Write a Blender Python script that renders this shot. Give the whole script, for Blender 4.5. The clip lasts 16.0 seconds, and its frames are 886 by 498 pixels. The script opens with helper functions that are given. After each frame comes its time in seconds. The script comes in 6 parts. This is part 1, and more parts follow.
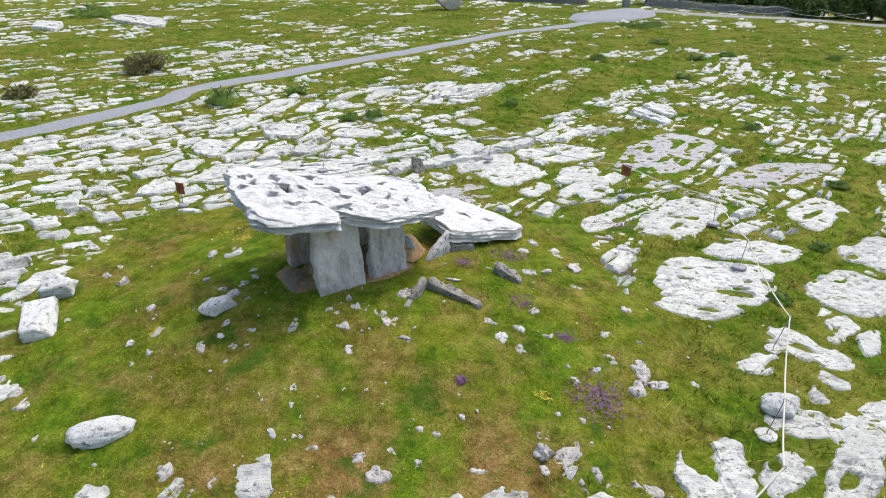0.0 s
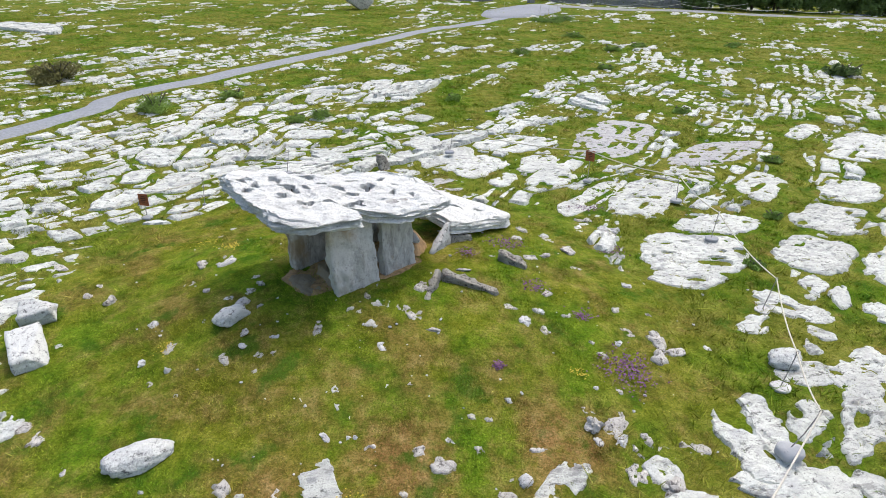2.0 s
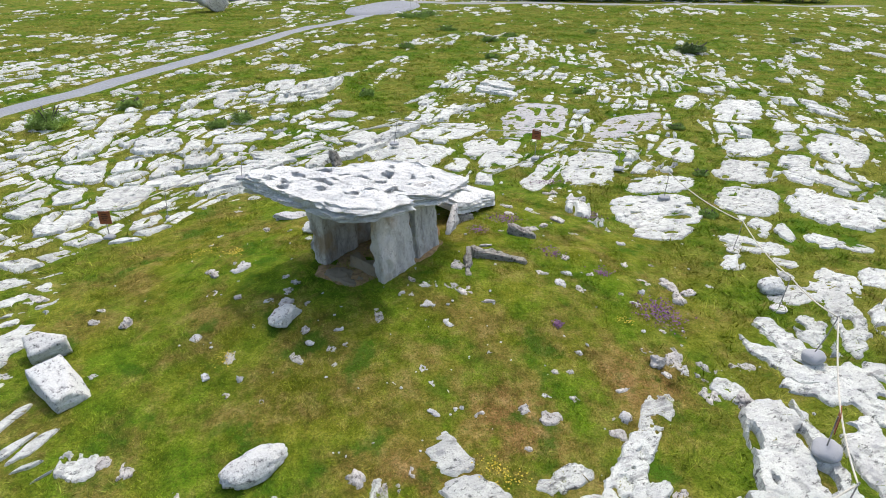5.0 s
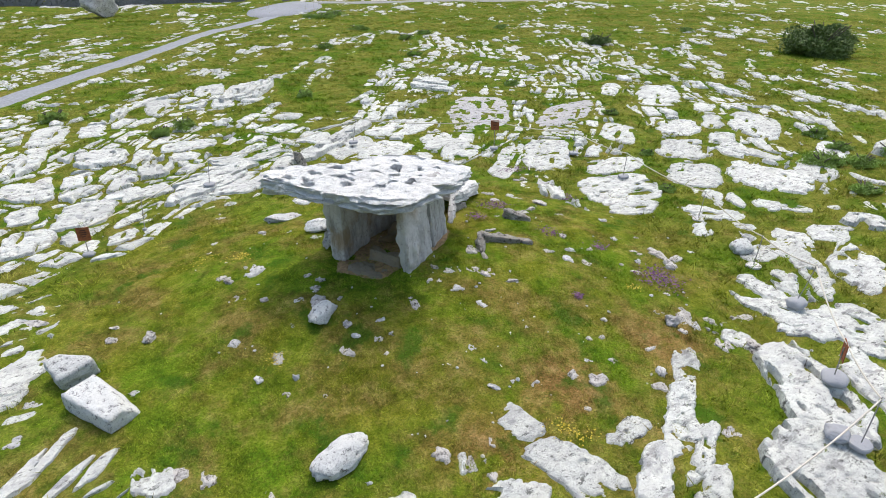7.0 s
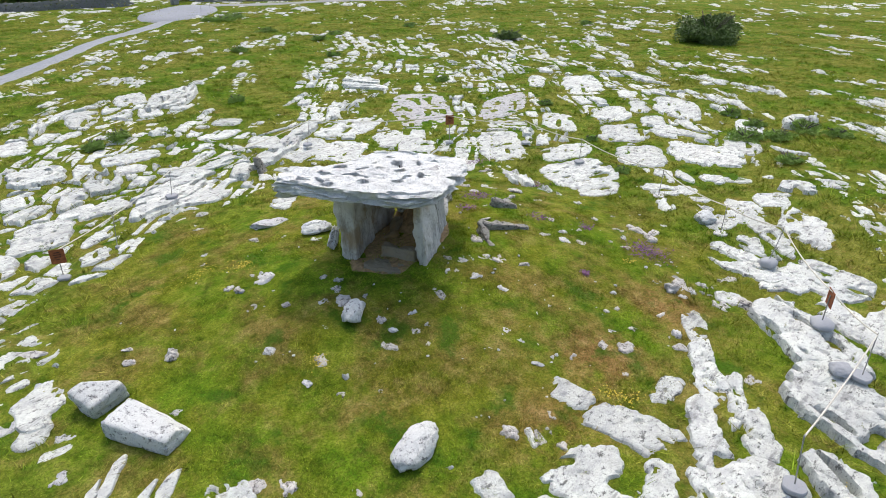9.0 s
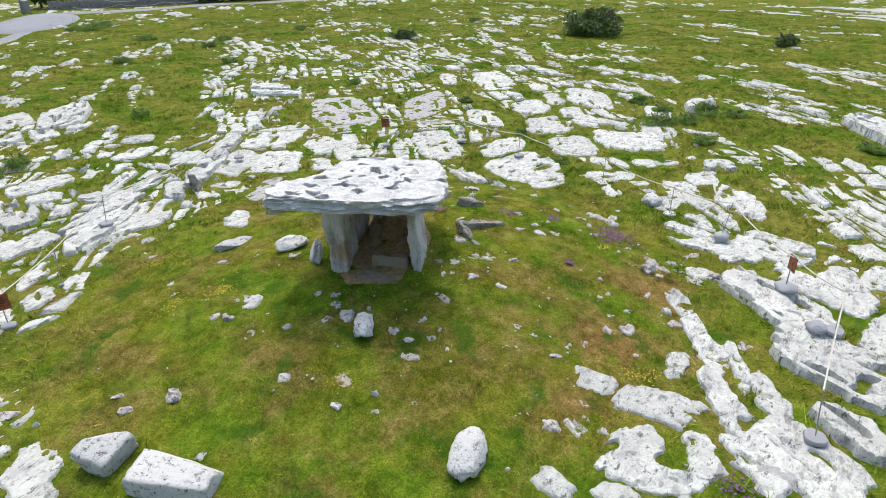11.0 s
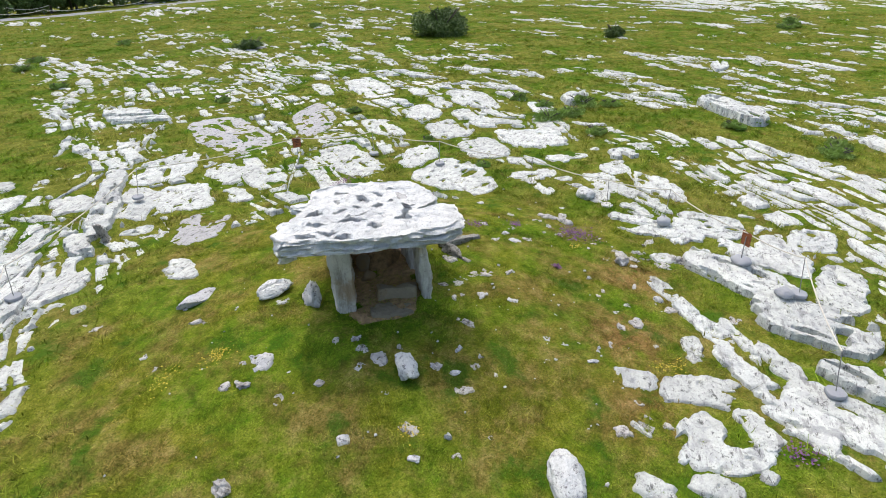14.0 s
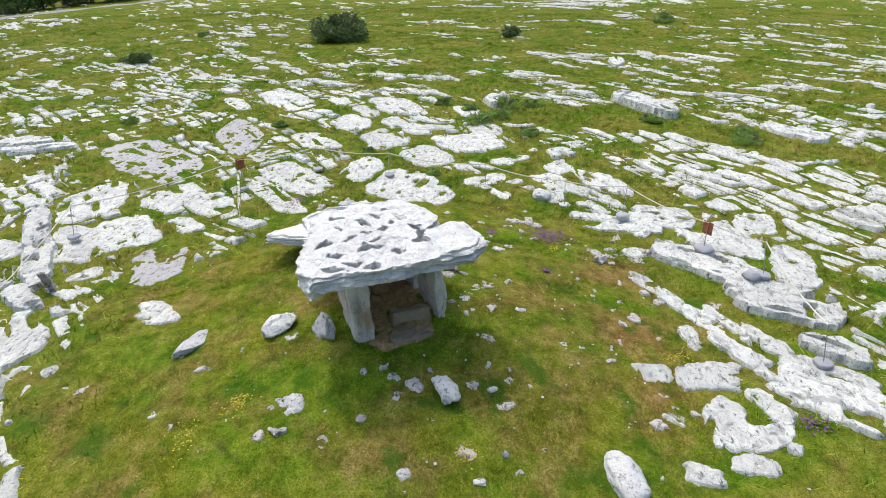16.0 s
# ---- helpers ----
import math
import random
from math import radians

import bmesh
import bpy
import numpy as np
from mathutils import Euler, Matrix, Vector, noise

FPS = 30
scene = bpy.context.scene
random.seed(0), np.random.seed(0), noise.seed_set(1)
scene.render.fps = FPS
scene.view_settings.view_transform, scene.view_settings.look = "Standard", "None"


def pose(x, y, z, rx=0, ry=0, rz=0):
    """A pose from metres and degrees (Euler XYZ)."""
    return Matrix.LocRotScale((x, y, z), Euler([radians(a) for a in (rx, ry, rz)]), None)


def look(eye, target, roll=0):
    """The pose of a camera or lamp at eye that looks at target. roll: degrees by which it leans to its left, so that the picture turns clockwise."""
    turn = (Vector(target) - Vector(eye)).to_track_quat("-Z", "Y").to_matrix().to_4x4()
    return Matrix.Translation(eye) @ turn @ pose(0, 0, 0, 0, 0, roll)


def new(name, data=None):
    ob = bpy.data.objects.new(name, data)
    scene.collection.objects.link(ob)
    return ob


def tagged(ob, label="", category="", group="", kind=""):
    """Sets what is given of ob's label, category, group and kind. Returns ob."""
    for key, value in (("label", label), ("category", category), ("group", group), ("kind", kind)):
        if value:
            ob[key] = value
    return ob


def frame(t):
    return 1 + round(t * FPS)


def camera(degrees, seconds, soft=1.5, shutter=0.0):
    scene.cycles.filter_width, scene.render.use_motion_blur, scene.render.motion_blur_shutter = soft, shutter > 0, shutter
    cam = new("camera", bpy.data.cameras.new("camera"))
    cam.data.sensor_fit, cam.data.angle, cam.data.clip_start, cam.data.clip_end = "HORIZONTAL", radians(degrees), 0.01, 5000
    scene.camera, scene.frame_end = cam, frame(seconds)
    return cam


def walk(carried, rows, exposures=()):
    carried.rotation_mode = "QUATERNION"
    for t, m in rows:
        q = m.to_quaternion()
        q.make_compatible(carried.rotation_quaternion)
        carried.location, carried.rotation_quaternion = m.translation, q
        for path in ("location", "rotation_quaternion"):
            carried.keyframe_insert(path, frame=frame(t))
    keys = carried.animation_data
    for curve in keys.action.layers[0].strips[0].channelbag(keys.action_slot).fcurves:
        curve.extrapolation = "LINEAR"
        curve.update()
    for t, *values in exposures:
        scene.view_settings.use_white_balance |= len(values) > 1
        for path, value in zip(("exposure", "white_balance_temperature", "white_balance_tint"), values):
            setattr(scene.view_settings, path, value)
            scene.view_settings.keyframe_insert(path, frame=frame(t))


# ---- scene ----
cam = camera(70.1, 16.0, soft=0.65)
METRES, EYE, TILT, LEAN, TURN = 17.0, 6.68, 0.0, 0.0, 0.0
ROWS = [
    (0.0, 0.0, 0.0, 0.0, 0.55, -27.12, -1.07),
    (0.5, -0.0247, -0.0002, -0.0018, -1.57, -27.07, -1.03),
    (1.0, -0.0541, -0.0003, -0.0039, -4.02, -27.04, -0.98),
    (1.5, -0.081, -0.0002, -0.0059, -6.2, -27.0, -0.95),
    (2.0, -0.1129, 0.0004, -0.0091, -8.59, -26.96, -0.91),
    (2.5, -0.1412, 0.0015, -0.0123, -10.69, -26.92, -0.86),
    (3.0, -0.1743, 0.0039, -0.0157, -13.22, -26.9, -0.82),
    (3.5, -0.2037, 0.0069, -0.0182, -15.44, -26.87, -0.77),
    (4.0, -0.2397, 0.0115, -0.0197, -18.11, -26.84, -0.71),
    (6.5, -0.4044, 0.0466, -0.0235, -30.49, -26.78, -0.44),
    (7.0, -0.4369, 0.0579, -0.0239, -33.17, -26.77, -0.37),
    (7.5, -0.4649, 0.0698, -0.025, -35.52, -26.76, -0.31),
    (8.0, -0.495, 0.0859, -0.0262, -38.21, -26.76, -0.25),
    (10.5, -0.6032, 0.1867, -0.0262, -51.45, -26.8, 0.07),
    (11.0, -0.6177, 0.2133, -0.0247, -54.72, -26.83, 0.16),
    (11.5, -0.6287, 0.2379, -0.022, -57.76, -26.85, 0.22),
    (12.0, -0.6401, 0.268, -0.02, -60.99, -26.85, 0.28),
    (12.5, -0.6493, 0.2963, -0.0177, -63.56, -26.88, 0.32),
    (13.0, -0.6583, 0.3287, -0.0156, -66.31, -26.89, 0.38),
    (13.5, -0.6658, 0.358, -0.014, -68.72, -26.92, 0.44),
    (14.0, -0.6728, 0.3912, -0.0109, -71.51, -26.97, 0.51),
    (14.5, -0.678, 0.4197, -0.0076, -73.98, -27.0, 0.57),
    (15.0, -0.6836, 0.4529, -0.0034, -77.05, -27.04, 0.62),
    (15.5, -0.6874, 0.4816, 0.0011, -79.73, -27.09, 0.68),
    (16.0, -0.6907, 0.5138, 0.0072, -82.64, -27.14, 0.72),
]
walk(cam, [(t, pose(0, 0, EYE, TILT, LEAN, TURN) @ pose(METRES * x, METRES * y, METRES * z, 90 + pitch, roll, yaw)) for t, x, y, z, yaw, pitch, roll in ROWS], [(0.0, 0.81), (16.0, 0.81)])

# ---- daylight: hazy sun and blue-white sky ----
SUN_EL, SUN_AZ = radians(63), radians(47)
world = bpy.data.worlds.new("sky")
scene.world = world
world.use_nodes = True
wn = world.node_tree
sky = wn.nodes.new("ShaderNodeTexSky")
sky.sky_type, sky.sun_disc, sky.sun_elevation, sky.sun_rotation = "NISHITA", False, SUN_EL, SUN_AZ
sky.air_density, sky.dust_density, sky.ozone_density = 1.0, 4.2, 0.9
wn.links.new(sky.outputs[0], wn.nodes["Background"].inputs[0])
wn.nodes["Background"].inputs[1].default_value = 0.15
sun = new("sun", bpy.data.lights.new("sun", "SUN"))
sun.data.energy, sun.data.angle, sun.data.color = 0.70, radians(0.7), (1.0, 0.96, 0.89)
sun.matrix_world = look((20, 20, 60), (20 - 40 * math.sin(SUN_AZ) / math.tan(SUN_EL), 20 - 40 * math.cos(SUN_AZ) / math.tan(SUN_EL), 20))


# ---- materials ----
def shader(name):
    mat = bpy.data.materials.new(name)
    mat.use_nodes = True
    nt = mat.node_tree
    return mat, nt, nt.nodes["Principled BSDF"]


def tex(nt, scale, detail=4.0, rough=0.55, stretch=None, distort=0.0):
    """Noise at world scale (1/metres)."""
    geo = nt.nodes.new("ShaderNodeNewGeometry")
    n = nt.nodes.new("ShaderNodeTexNoise")
    n.inputs["Scale"].default_value, n.inputs["Detail"].default_value = scale, detail
    n.inputs["Roughness"].default_value, n.inputs["Distortion"].default_value = rough, distort
    src = geo.outputs["Position"]
    if stretch:
        m = nt.nodes.new("ShaderNodeMapping")
        m.inputs["Rotation"].default_value = (0, 0, stretch[3] if len(stretch) > 3 else 0)
        m.inputs["Scale"].default_value = stretch[:3]
        nt.links.new(src, m.inputs[0])
        src = m.outputs[0]
    nt.links.new(src, n.inputs["Vector"])
    return n.outputs["Fac"]


def ramp(nt, fac, stops):
    r = nt.nodes.new("ShaderNodeValToRGB")
    els = r.color_ramp.elements
    while len(els) < len(stops):
        els.new(0.5)
    for e, (p, c) in zip(els, stops):
        e.position, e.color = p, (*c, 1) if len(c) == 3 else (c[0], c[0], c[0], 1)
    nt.links.new(fac, r.inputs[0])
    return r.outputs[0]


def mixc(nt, fac, a, b, mode="MIX"):
    m = nt.nodes.new("ShaderNodeMix")
    m.data_type, m.blend_type = "RGBA", mode
    for sock, v in ((m.inputs["Factor"], fac), (m.inputs["A"], a), (m.inputs["B"], b)):
        if isinstance(v, (int, float)):
            sock.default_value = v
        elif isinstance(v, tuple):
            sock.default_value = (*v, 1)
        else:
            nt.links.new(v, sock)
    return m.outputs["Result"]


def bump(nt, bsdf, height, strength, dist, prev=None):
    b = nt.nodes.new("ShaderNodeBump")
    b.inputs["Strength"].default_value, b.inputs["Distance"].default_value = strength, dist
    nt.links.new(height, b.inputs["Height"])
    if prev:
        nt.links.new(prev, b.inputs["Normal"])
    nt.links.new(b.outputs[0], bsdf.inputs["Normal"])
    return b.outputs[0]


def turf_colour(nt):
    """Short olive turf on the mound, ranker and greener herbage beyond it."""
    patch = tex(nt, 0.42, 7, 0.66)
    small = tex(nt, 3.0, 10, 0.82)
    green = ramp(nt, small, [(0.37, (0.036, 0.096, 0.006)), (0.48, (0.098, 0.182, 0.010)), (0.59, (0.175, 0.258, 0.019)), (0.70, (0.264, 0.320, 0.042))])
    olive = ramp(nt, small, [(0.37, (0.072, 0.096, 0.006)), (0.48, (0.161, 0.178, 0.015)), (0.59, (0.254, 0.250, 0.036)), (0.70, (0.346, 0.318, 0.086))])
    col = mixc(nt, ramp(nt, patch, [(0.40, (0,)), (0.57, (1,))]), green, olive)
    rust = ramp(nt, small, [(0.38, (0.110, 0.060, 0.020)), (0.50, (0.260, 0.145, 0.055)), (0.63, (0.400, 0.255, 0.120))])
    thatch = ramp(nt, small, [(0.38, (0.105, 0.068, 0.022)), (0.50, (0.235, 0.150, 0.052)), (0.63, (0.380, 0.260, 0.120))])
    col = mixc(nt, ramp(nt, tex(nt, 0.8, 8, 0.74), [(0.46, (0,)), (0.60, (0.7,))]), col, thatch)
    rank = ramp(nt, small, [(0.39, (0.024, 0.070, 0.004)), (0.50, (0.082, 0.158, 0.008)), (0.63, (0.163, 0.235, 0.021))])
    straw = ramp(nt, small, [(0.38, (0.085, 0.095, 0.010)), (0.50, (0.190, 0.190, 0.030)), (0.62, (0.300, 0.275, 0.070))])
    rank = mixc(nt, ramp(nt, tex(nt, 0.5, 6, 0.7), [(0.40, (0,)), (0.56, (0.9,))]), rank, straw)
    rank = mixc(nt, ramp(nt, tex(nt, 1.6, 8, 0.78), [(0.54, (0,)), (0.64, (0.7,))]), rank, thatch)
    geo = nt.nodes.new("ShaderNodeNewGeometry")
    far = nt.nodes.new("ShaderNodeVectorMath")
    far.operation = "DISTANCE"
    far.inputs[1].default_value = (-2.5, 10.2, 0)
    nt.links.new(geo.outputs["Position"], far.inputs[0])
    mr = nt.nodes.new("ShaderNodeMapRange")
    mr.inputs["From Min"].default_value, mr.inputs["From Max"].default_value = 5.0, 9.5
    nt.links.new(far.outputs["Value"], mr.inputs["Value"])
    col = mixc(nt, mr.outputs[0], col, rank)
    for cx, cy, reach in ((-1.4, 6.5, 1.7), (1.0, 6.6, 1.5), (-3.3, 5.9, 1.2)):
        spot = nt.nodes.new("ShaderNodeVectorMath")
        spot.operation = "DISTANCE"
        spot.inputs[1].default_value = (cx, cy, -0.2)
        nt.links.new(geo.outputs["Position"], spot.inputs[0])
        fade = nt.nodes.new("ShaderNodeMapRange")
        fade.inputs["From Min"].default_value, fade.inputs["From Max"].default_value = 0.2 * reach, reach
        fade.inputs["To Min"].default_value, fade.inputs["To Max"].default_value = 0.9, 0.0
        nt.links.new(spot.outputs["Value"], fade.inputs["Value"])
        worn = mixc(nt, fade.outputs[0], (0.0, 0.0, 0.0), ramp(nt, tex(nt, 1.7, 7, 0.72), [(0.42, (0,)), (0.56, (1,))]))
        col = mixc(nt, worn, col, rust)
    return mixc(nt, ramp(nt, tex(nt, 1.1, 5, 0.65), [(0.34, (0.8,)), (0.43, (0,))]), col, (0.038, 0.118, 0.008))


def stone_material(name, light, mid, dark, speck=0.5, strata=0.5, rel=0.03, ochre=0.0, pans=0.0, turf=0.0, mottle=0.0, worn=0.0, streak=0.0):
    mat, nt, bs = shader(name)
    col = ramp(nt, tex(nt, 0.9, 6, 0.65), [(0.24, mid), (0.44, light), (1.0, light)])
    col = mixc(nt, ramp(nt, tex(nt, 6.5, 9, 0.74), [(0.33 + mottle, (0.85,)), (0.43 + mottle, (0,))]), col, mid)
    col = mixc(nt, ramp(nt, tex(nt, 13, 9, 0.78), [(0.35 + 0.7 * mottle, (speck,)), (0.42 + 0.7 * mottle, (0,))]), col, dark)
    col = mixc(nt, ramp(nt, tex(nt, 48, 4, 0.65), [(0.30, (speck * 0.7,)), (0.42, (0,))]), col, dark)
    if streak:
        col = mixc(nt, ramp(nt, tex(nt, 3.2, 8, 0.75, stretch=(1.0, 1.0, 0.22)), [(0.36, (streak,)), (0.50, (0,))]), col, dark)
        col = mixc(nt, ramp(nt, tex(nt, 2.0, 6, 0.7, stretch=(1.0, 1.0, 0.35)), [(0.54, (0,)), (0.66, (0.7 * streak,))]), col, (0.26, 0.255, 0.24))
    if worn:
        col = mixc(nt, ramp(nt, tex(nt, 3.1, 7, 0.72, stretch=(1.0, 1.8, 1.0, -0.70)), [(0.47, (0,)), (0.60, (worn,))]), col, (0.40, 0.405, 0.40))
        col = mixc(nt, ramp(nt, tex(nt, 0.55, 4, 0.6), [(0.44, (0,)), (0.60, (0.45 * worn,))]), col, (0.40, 0.40, 0.385))
    if ochre:
        col = mixc(nt, ramp(nt, tex(nt, 1.3, 4, 0.6), [(0.50, (0,)), (0.64, (ochre,))]), col, (0.30, 0.205, 0.095))
    if pans:
        col = mixc(nt, ramp(nt, tex(nt, 2.3, 3, 0.45), [(0.655, (0,)), (0.685, (pans,))]), col, (0.24, 0.245, 0.25))
        col = mixc(nt, ramp(nt, tex(nt, 1.9, 7, 0.7, stretch=(1.0, 3.2, 1.0, -0.72)), [(0.37, (0.75,)), (0.44, (0,))]), col, (0.27, 0.265, 0.25))
        col = mixc(nt, ramp(nt, tex(nt, 5.0, 8, 0.75, stretch=(1.0, 2.0, 1.0, -0.72)), [(0.385, (0.9,)), (0.43, (0,))]), col, (0.11, 0.11, 0.10))
    if turf:
        col = mixc(nt, ramp(nt, tex(nt, 2.1, 9, 0.74, stretch=(1.0, 1.7, 1.0, -0.72), distort=0.6), [(turf, (0,)), (turf + 0.035, (1,))]), col, turf_colour(nt))
    info = nt.nodes.new("ShaderNodeObjectInfo")
    hsv = nt.nodes.new("ShaderNodeHueSaturation")
    mr = nt.nodes.new("ShaderNodeMapRange")
    mr.inputs["To Min"].default_value, mr.inputs["To Max"].default_value = 0.88, 1.06
    nt.links.new(info.outputs["Random"], mr.inputs["Value"])
    nt.links.new(mr.outputs[0], hsv.inputs["Value"])
    nt.links.new(col, hsv.inputs["Color"])
    nt.links.new(hsv.outputs[0], bs.inputs["Base Color"])
    bs.inputs["Roughness"].default_value = 0.92
    bs.inputs["Specular IOR Level"].default_value = 0.2
    n1 = bump(nt, bs, tex(nt, 7, 8, 0.7), 0.9, rel * 1.5)
    n2 = bump(nt, bs, tex(nt, 3.0, 6, 0.7, stretch=(0.5, 0.5, 9.0)), strata, rel * 1.6, n1)
    bump(nt, bs, tex(nt, 38, 6, 0.7), 0.8, rel * 0.35, n2)
    return mat


LIMESTONE = stone_material("weathered_limestone", (0.650, 0.672, 0.610), (0.41, 0.42, 0.385), (0.12, 0.12, 0.11), 0.7, 0.6, 0.035, pans=0.6, turf=0.62, mottle=0.03, worn=0.55)
CAPROCK = stone_material("capstone_limestone", (0.80, 0.815, 0.775), (0.46, 0.465, 0.445), (0.10, 0.10, 0.10), 0.55, 1.0, 0.05, mottle=0.0, worn=0.35)
UPRIGHT = stone_material("grey_blue_limestone", (0.59, 0.585, 0.555), (0.43, 0.42, 0.39), (0.20, 0.18, 0.16), 0.5, 0.3, 0.04, 0.7, mottle=0.01, streak=0.8)
FLATGREY = stone_material("dull_grey_limestone", (0.45, 0.445, 0.44), (0.34, 0.335, 0.33), (0.15, 0.15, 0.15), 0.6, 0.6, 0.03, pans=0.5, turf=0.63, mottle=0.02)
LICHEN = stone_material("lichen_grey_stone", (0.56, 0.54, 0.50), (0.25, 0.235, 0.215), (0.08, 0.07, 0.065), 0.95, 0.9, 0.03, mottle=0.06)
PALE = stone_material("pale_loose_limestone", (0.58, 0.58, 0.565), (0.36, 0.365, 0.365), (0.09, 0.09, 0.09), 0.95, 0.5, 0.04, mottle=0.045)
SPECKLED = stone_material("lichen_speckled_limestone", (0.72, 0.735, 0.70), (0.40, 0.41, 0.40), (0.08, 0.08, 0.075), 0.9, 0.5, 0.05, mottle=0.04)
WALLSTONE = stone_material("dark_wall_stone", (0.25, 0.25, 0.245), (0.16, 0.16, 0.16), (0.06, 0.06, 0.06), 0.8, 0.3, 0.05)
FURROWED = stone_material("furrowed_dark_stone", (0.46, 0.44, 0.39), (0.24, 0.225, 0.195), (0.07, 0.065, 0.06), 0.9, 1.0, 0.06, mottle=0.07)
# earth-brown stone, its colour also darkened to carry the chamber's shade
CHAMBER = stone_material("earth_brown_shaded_stone", (0.26, 0.225, 0.16), (0.18, 0.15, 0.105), (0.08, 0.065, 0.05), 0.6, 0.5, 0.03, ochre=0.8)
CONCRETE = stone_material("grey_cast_concrete", (0.34, 0.35, 0.36), (0.28, 0.29, 0.30), (0.18, 0.18, 0.18), 0.3, 0.0, 0.006)
WHITEPAINT = stone_material("pale_concrete", (0.60, 0.59, 0.56), (0.5, 0.49, 0.47), (0.4, 0.4, 0.38), 0.2, 0.0, 0.004)


def turf_material(name, fine):
    mat, nt, bs = shader(name)
    col = turf_colour(nt)
    if fine:
        col = mixc(nt, ramp(nt, tex(nt, 30, 5, 0.75), [(0.38, (0.75,)), (0.56, (0,))]), col, (0.050, 0.068, 0.008))
        h = tex(nt, 36, 6, 0.75)
        bump(nt, bs, h, 0.7, 0.02, bump(nt, bs, tex(nt, 6, 5, 0.7), 0.6, 0.05))
    else:
        col = mixc(nt, ramp(nt, tex(nt, 55, 2), [(0.35, (0.35,)), (0.6, (0,))]), col, (0.21, 0.26, 0.03))
    if not fine:
        geo = nt.nodes.new("ShaderNodeNewGeometry")
        one = nt.nodes.new("ShaderNodeHueSaturation")
        span = nt.nodes.new("ShaderNodeMapRange")
        span.inputs["To Min"].default_value, span.inputs["To Max"].default_value = 0.55, 1.95
        nt.links.new(geo.outputs["Random Per Island"], span.inputs["Value"])
        nt.links.new(span.outputs[0], one.inputs["Value"])
        nt.links.new(col, one.inputs["Color"])
        col = one.outputs[0]
    nt.links.new(col, bs.inputs["Base Color"])
    bs.inputs["Roughness"].default_value = 0.95
    bs.inputs["Specular IOR Level"].default_value = 0.02
    return mat


TURF = turf_material("short_turf", True)
BLADE = turf_material("grass_blades", False)


def plain(name, colour, rough=0.8, metal=0.0, scale=20.0, vary=0.35, rel=0.004):
    mat, nt, bs = shader(name)
    lo = tuple(c * (1 - vary) for c in colour)
    hi = tuple(min(1, c * (1 + vary)) for c in colour)
    col = ramp(nt, tex(nt, scale, 5, 0.65), [(0.3, lo), (0.7, hi)])
    nt.links.new(col, bs.inputs["Base Color"])
    bs.inputs["Roughness"].default_value, bs.inputs["Metallic"].default_value = rough, metal
    bump(nt, bs, tex(nt, scale * 3, 4, 0.7), 0.6, rel)
    return mat


GRAVEL = plain("grey_gravel", (0.235, 0.25, 0.27), 0.9, 0, 9, 0.25, 0.01)
ASPHALT = plain("worn_asphalt", (0.24, 0.245, 0.25), 0.9, 0, 3, 0.2, 0.01)
RUST = plain("rusted_steel", (0.27, 0.088, 0.032), 0.8, 0.2, 14, 0.4)
RUSTDARK = plain("engraved_bars", (0.06, 0.02, 0.012), 0.8, 0.1, 14, 0.2)
STEEL = plain("dull_steel", (0.30, 0.30, 0.29), 0.55, 0.7, 30, 0.3, 0.001)
ROPE = plain("pale_rope", (0.60, 0.57, 0.48), 0.9, 0, 60, 0.2, 0.004)
LEAF = plain("dark_leaves", (0.095, 0.150, 0.030), 0.65, 0, 2.5, 0.55, 0.001)
FERN = plain("fern_leaves", (0.20, 0.31, 0.045), 0.65, 0, 2.5, 0.45, 0.001)
BROWNLEAF = plain("brown_twigs", (0.19, 0.175, 0.055), 0.75, 0, 3, 0.45, 0.001)
BARK = plain("grey_bark", (0.10, 0.085, 0.065), 0.9, 0, 12, 0.35, 0.01)
HEATHER = plain("purple_thyme", (0.16, 0.075, 0.15), 0.85, 0, 9, 0.45, 0.004)
YELLOW = plain("yellow_petals", (0.52, 0.40, 0.02), 0.7, 0, 9, 0.3, 0.001)
# pit floors: dark moss and soil, with the hollows' shade put into the colour
PITDARK = plain("moss_and_shade_in_pits", (0.10, 0.098, 0.085), 0.95, 0, 22, 0.5, 0.01)
PEAT = plain("bare_peat", (0.29, 0.19, 0.095), 0.95, 0, 11, 0.5, 0.012)


# ---- terrain ----
def vn(x, y, seed=0):
    """Smooth value noise, -1 to 1, on arrays."""
    x, y = np.asarray(x, float), np.asarray(y, float)
    xi, yi = np.floor(x), np.floor(y)
    fx, fy = x - xi, y - yi
    fx, fy = fx * fx * (3 - 2 * fx), fy * fy * (3 - 2 * fy)

    def h(a, b):
        v = np.sin(a * 127.1 + b * 311.7 + seed * 74.7) * 43758.5453
        return v - np.floor(v)
    top = h(xi, yi) * (1 - fx) + h(xi + 1, yi) * fx
    bot = h(xi, yi + 1) * (1 - fx) + h(xi + 1, yi + 1) * fx
    return (top * (1 - fy) + bot * fy) * 2 - 1


def fbm(x, y, seed=0, octaves=4):
    return sum(vn(np.asarray(x) * 2 ** k, np.asarray(y) * 2 ** k, seed + 11 * k) * 0.5 ** k for k in range(octaves))


